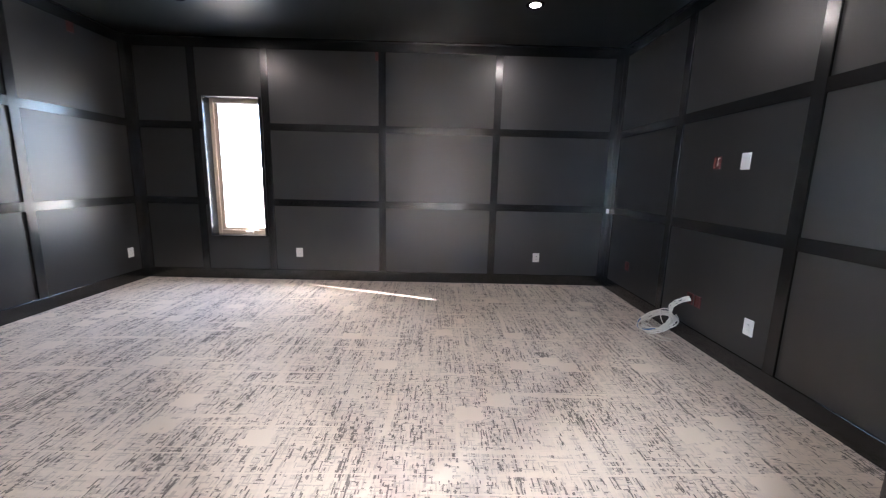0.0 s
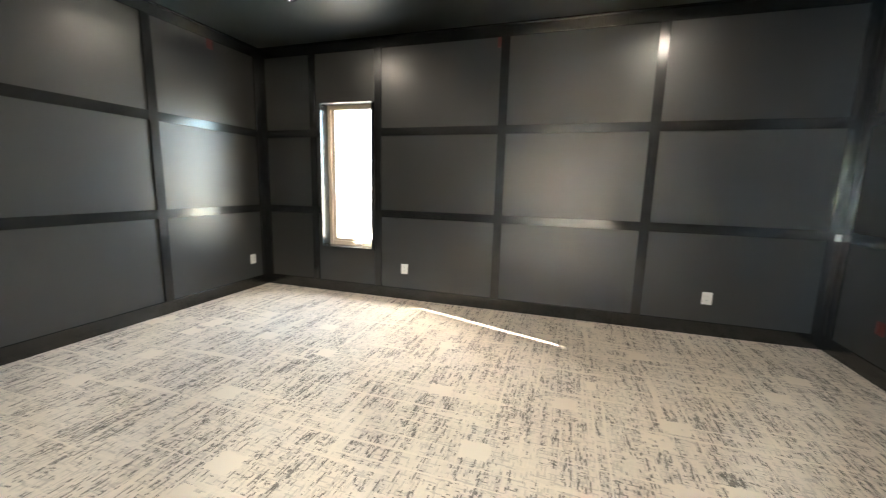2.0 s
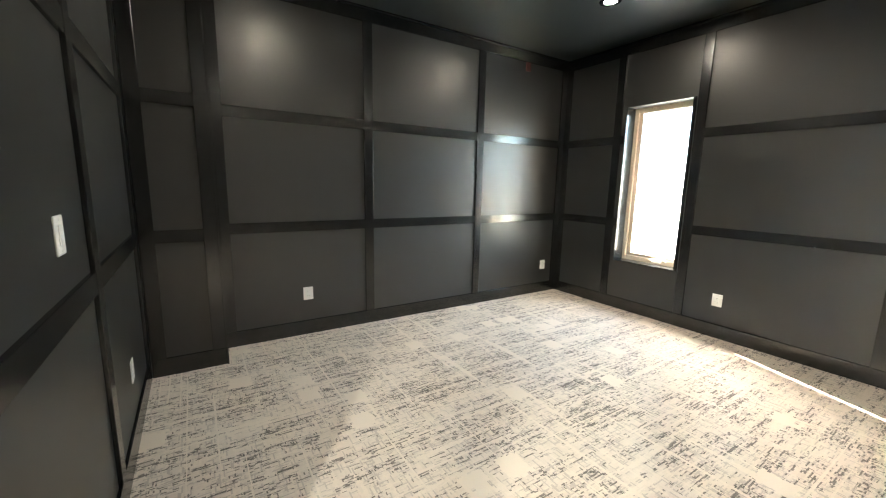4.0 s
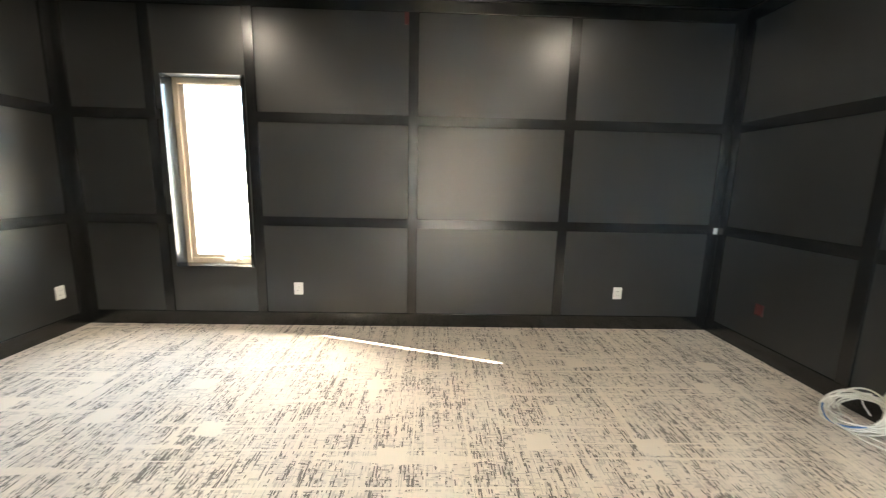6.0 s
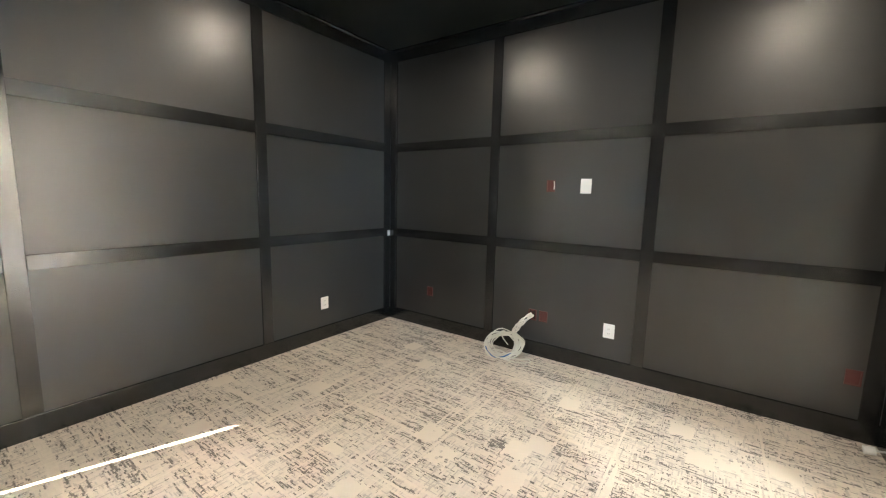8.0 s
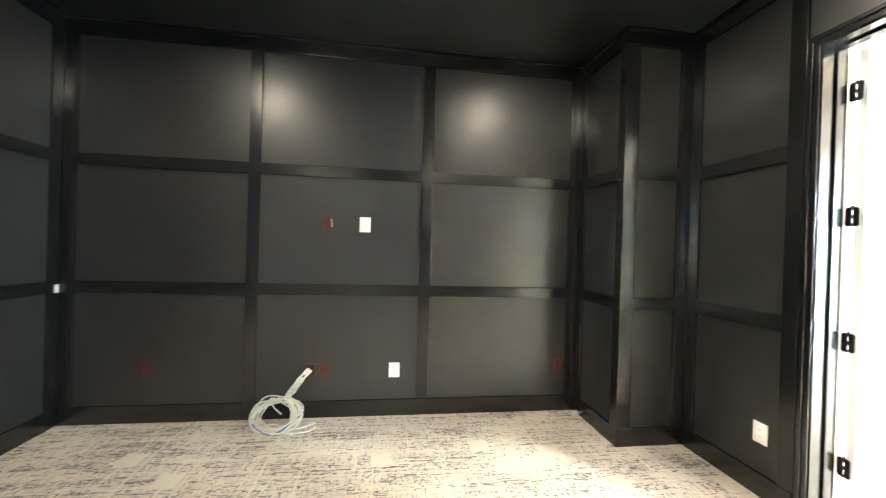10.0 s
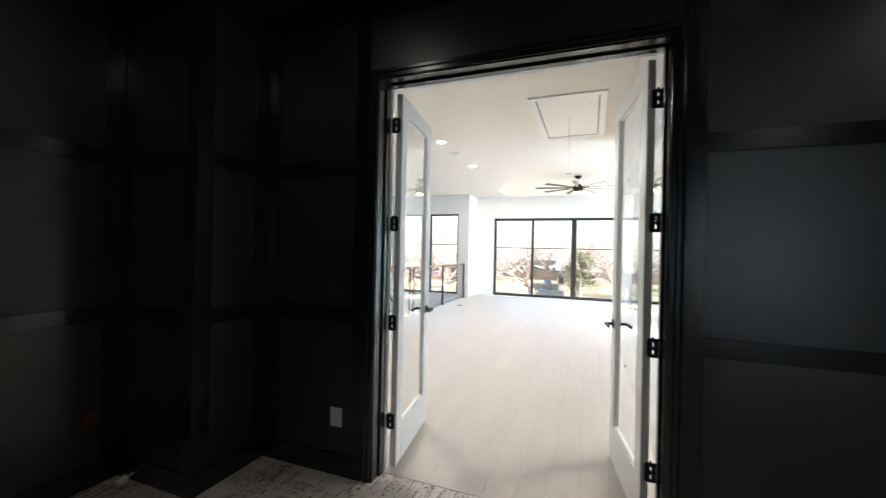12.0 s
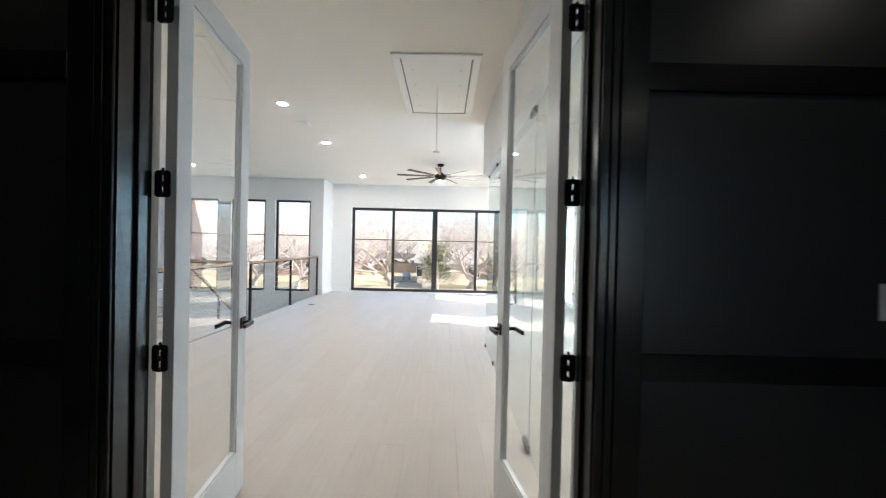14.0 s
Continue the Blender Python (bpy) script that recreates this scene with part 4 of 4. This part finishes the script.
def leafy_tree(m, height, seed, label):
    """An evergreen: limbs and some thousands of small leaves in uneven clumps."""
    rng = random.Random(seed)
    t = thing("evergreen_tree", m, label, "tree")
    limbs = add_tube(bmesh.new(), [(0, 0, -0.1), (0.1, 0.05, height * 0.25), (0.0, 0.1, height * 0.6), (0.1, 0.1, height * 0.85)], [0.2, 0.15, 0.09, 0.03], 8)
    vs, fs = [], []
    for k in range(26):
        z = height * rng.uniform(0.28, 0.98)
        a, rr = rng.uniform(0, 6.28), height * 0.30 * rng.uniform(0.2, 1.0) * (1.15 - z / height) ** 0.5 * 1.2
        c = Vector((rr * math.cos(a), rr * math.sin(a), z))
        add_tube(limbs, [(0, 0.05, z * 0.75), c * 0.5 + Vector((0, 0, z * 0.4)), c], [0.05, 0.03, 0.01], 5)
        for _ in range(170):
            p = c + Vector((rng.gauss(0, 0.42), rng.gauss(0, 0.42), rng.gauss(0, 0.30)))
            u = Vector((rng.gauss(0, 1), rng.gauss(0, 1), rng.gauss(0, 1))).normalized() * 0.10
            w = u.cross(Vector((rng.gauss(0, 1), rng.gauss(0, 1), rng.gauss(0, 1)))).normalized() * 0.045
            n = len(vs)
            vs.extend([tuple(p - u), tuple(p + w), tuple(p + u), tuple(p - w)])
            fs.append((n, n + 1, n + 2, n + 3))
    part("trunk", limbs, BARK, t)
    me = bpy.data.meshes.new("crown")
    me.from_pydata(vs, [], fs)
    me.materials.append(LEAF)
    o = new("crown", me)
    o.parent = t
    return t


leafy_tree(pose(0.35, -38.5, GZ), 5.3, 4, "dark evergreen tree on the lawn")
leafy_tree(pose(-17, -52, GZ), 6.5, 12, "dark evergreen tree in the distance")


def house(label, x0, x1, y0, y1, h, roof_h, wall_mat, ridge="x", wins=()):
    hs = thing("house", pose((x0 + x1) / 2, (y0 + y1) / 2, GZ), label, "house")
    hx, hy = (x1 - x0) / 2, (y1 - y0) / 2
    part("wall", box(-hx, hx, -hy, hy, -0.1, h), wall_mat, hs)
    bm, e = bmesh.new(), 0.45
    if ridge == "x":
        pr = [(-hx - e, -hy - e, h - 0.05), (-hx - e, hy + e, h - 0.05), (-hx - e, 0, h + roof_h)]
        qr = [(hx + e, y, z) for _, y, z in pr]
    else:
        pr = [(-hx - e, -hy - e, h - 0.05), (hx + e, -hy - e, h - 0.05), (0, -hy - e, h + roof_h)]
        qr = [(x, hy + e, z) for x, _, z in pr]
    a, b = [bm.verts.new(v) for v in pr], [bm.verts.new(v) for v in qr]
    bm.faces.new(a), bm.faces.new(b[::-1])
    for i in range(3):
        bm.faces.new((a[i], a[(i + 1) % 3], b[(i + 1) % 3], b[i]))
    part("roof", bm, SHINGLE, hs)
    for x, z, w, hh in wins:
        wn_ = part("window", box(x - w / 2 - 0.06, x + w / 2 + 0.06, hy, hy + 0.05, z - 0.06, z + hh + 0.06), WHITE_TRIM, hs)
        part("pane", box(x - w / 2, x + w / 2, hy + 0.05, hy + 0.055, z, z + hh), DARK_FRAME, wn_)
    return hs


W3 = ((-3.5, 0.9, 1.4, 1.2), (0.0, 0.9, 0.9, 1.2), (3.2, 0.9, 1.4, 1.2))
house("low pale brick house with a dark roof", -4.5, 3.2, -58, -49, 2.6, 1.5, BRICK_PALE, "x", W3)
house("small pale brick garage with a front gable", 0.4, 2.2, -46.5, -42.5, 2.2, 0.8, BRICK_PALE, "y")
house("low pale brick house with a dark roof", -22, -9.0, -64, -55, 2.7, 1.7, BRICK_PALE, "x", W3)
house("low brick house behind bare trees", 14, 26, -66, -57, 2.7, 1.7, BRICK, "x", W3)
house("pale distant house behind bare trees", 30, 42, -70, -62, 3.0, 2.0, SIDING, "x", W3)
house("pale distant house behind bare trees", 5.0, 12.0, -78, -70, 3.4, 1.8, SIDING, "x", W3)
wing = setting("wing_wall", box(7.5, 7.9, -11.06, -9.46, GZ, 3.6), BRICK, "red brick wall of the house's wing", "facade")
gutter = thing("downpipe", pose(6.1, -9.62, GZ), "white rain downpipe on the wing", "downpipe")
part("pipe", box(-0.04, 0.04, -0.05, 0.05, 0.0, 6.3, 0.01), WHITE_TRIM, gutter)

fence = thing("fence", pose(-20, -67.0, GZ), "weathered board fence across the lawn", "fence")
FEN = mesh_of("board", box(0, 0.145, 0, 0.02, 0.05, 1.75), FENCE)
for k in range(280):
    o = new("board", FEN)
    o.parent, o.location = fence, (0.152 * k, 0, 0.03 * math.sin(k * 1.7))
for z in (0.4, 1.4):
    part("fence_rail", box(0, 42.6, -0.045, -0.005, z, z + 0.09), FENCE, fence)

tarp = thing("covered_trailer", pose(5.0, -53.5, GZ), "pale blue covered cart on the lawn", "cart")
cv = bmesh.new()
bmesh.ops.create_icosphere(cv, subdivisions=3, radius=1.0)
for v in cv.verts:
    v.co = Vector((v.co.x * 0.62, v.co.y * 0.55, max(-0.4, v.co.z) * 0.62 + 0.5 + 0.06 * noise.noise(v.co * 3)))
part("cover", cv, PALE_CAR, tarp, smooth=True)
for sx in (-0.45, 0.45):
    part("wheel", add_tube(bmesh.new(), [(sx - 0.05, 0, 0.22), (sx + 0.05, 0, 0.22)], 0.22, 16), BLACK_METAL, tarp)
mat_ = thing("tarpaulin", pose(4.2, -49.5, GZ), "flat dark blue tarpaulin spread on the lawn", "tarpaulin")
bm = bmesh.new()
bmesh.ops.create_grid(bm, x_segments=16, y_segments=12, size=1.0)
for v in bm.verts:
    v.co = Vector((v.co.x * 1.9, v.co.y * 1.5, 0.05 + 0.05 * noise.noise(v.co * 4)))
bmesh.ops.solidify(bm, geom=bm.faces, thickness=0.02)
part("sheet", bm, BLUE_TARP, mat_)

hedge_v, hedge_f, hr = [], [], random.Random(2)
for k in range(9000):
    x, y = hr.uniform(-34, 34), hr.uniform(-70.0, -67.4)
    p = Vector((x, y, GZ + abs(hr.gauss(0.8, 0.8)) * (0.7 + 0.6 * noise.noise(Vector((x * 0.5, 0, 0))))))
    u = Vector((hr.gauss(0, 1), hr.gauss(0, 1), hr.gauss(0, 1))).normalized() * 0.24
    w = u.cross(Vector((hr.gauss(0, 1), hr.gauss(0, 1), hr.gauss(0, 1)))).normalized() * 0.12
    n = len(hedge_v)
    hedge_v.extend([tuple(p - u), tuple(p + w), tuple(p + u), tuple(p - w)])
    hedge_f.append((n, n + 1, n + 2, n + 3))
me = bpy.data.meshes.new("shrubs")
me.from_pydata(hedge_v, [], hedge_f)
me.materials.append(HEDGE)
tagged(new("shrubs", me), "scrubby shrubs along the fence", "shrubs", kind="stuff")

# far woods: a band of thin bare stems and twigs
wv, wf, wr = [], [], random.Random(6)
for k in range(9000):
    x, y = wr.uniform(-110, 110), wr.uniform(-125, -82)
    z = GZ + wr.uniform(0.2, 9.5) * (0.8 + 0.4 * noise.noise(Vector((x * 0.08, y * 0.08, 0))))
    d = Vector((wr.gauss(0, 0.7), wr.gauss(0, 0.6), wr.uniform(0.0, 1))).normalized() * wr.uniform(0.9, 2.6)
    n = len(wv)
    wv.extend([(x - 0.06, y, z), (x + 0.06, y, z), (x + d.x, y + d.y, z + d.z)])
    wf.append((n, n + 1, n + 2))
me = bpy.data.meshes.new("far_woods")
me.from_pydata(wv, [], wf)
me.materials.append(TWIG)
tagged(new("far_woods", me), "distant leafless woods", "woods", kind="stuff")

# ---- oak planks of the loft floor ----
PLANKS = {}
for n_ in (1.2, 1.6, 2.0):
    PLANKS[n_] = mesh_of("plank", box(0.0003, 0.1797, 0.0003, n_ - 0.0003, -0.016, 0.0, 0.0006), OAK)
pr_ = random.Random(11)


def lay(parent, x0, x1, y0, y1):
    x = x0
    while x + 0.18 <= x1 + 0.05:
        y = y0
        while y < y1 - 0.05:
            ln = pr_.choice((1.2, 1.6, 2.0))
            fit_ = min(ln, y1 - y)
            o = new("plank", PLANKS[ln])
            o.parent, o.location = parent, (x, y, 0.0)
            o.scale = (1, fit_ / ln, 1)
            y += fit_
        x += 0.18


lay(floor_loft, -3.29, X_RAIL, YF, 0.036)
lay(floor_landing, X_RAIL + 0.001, XLE - 0.1, Y_WELL, -0.02)
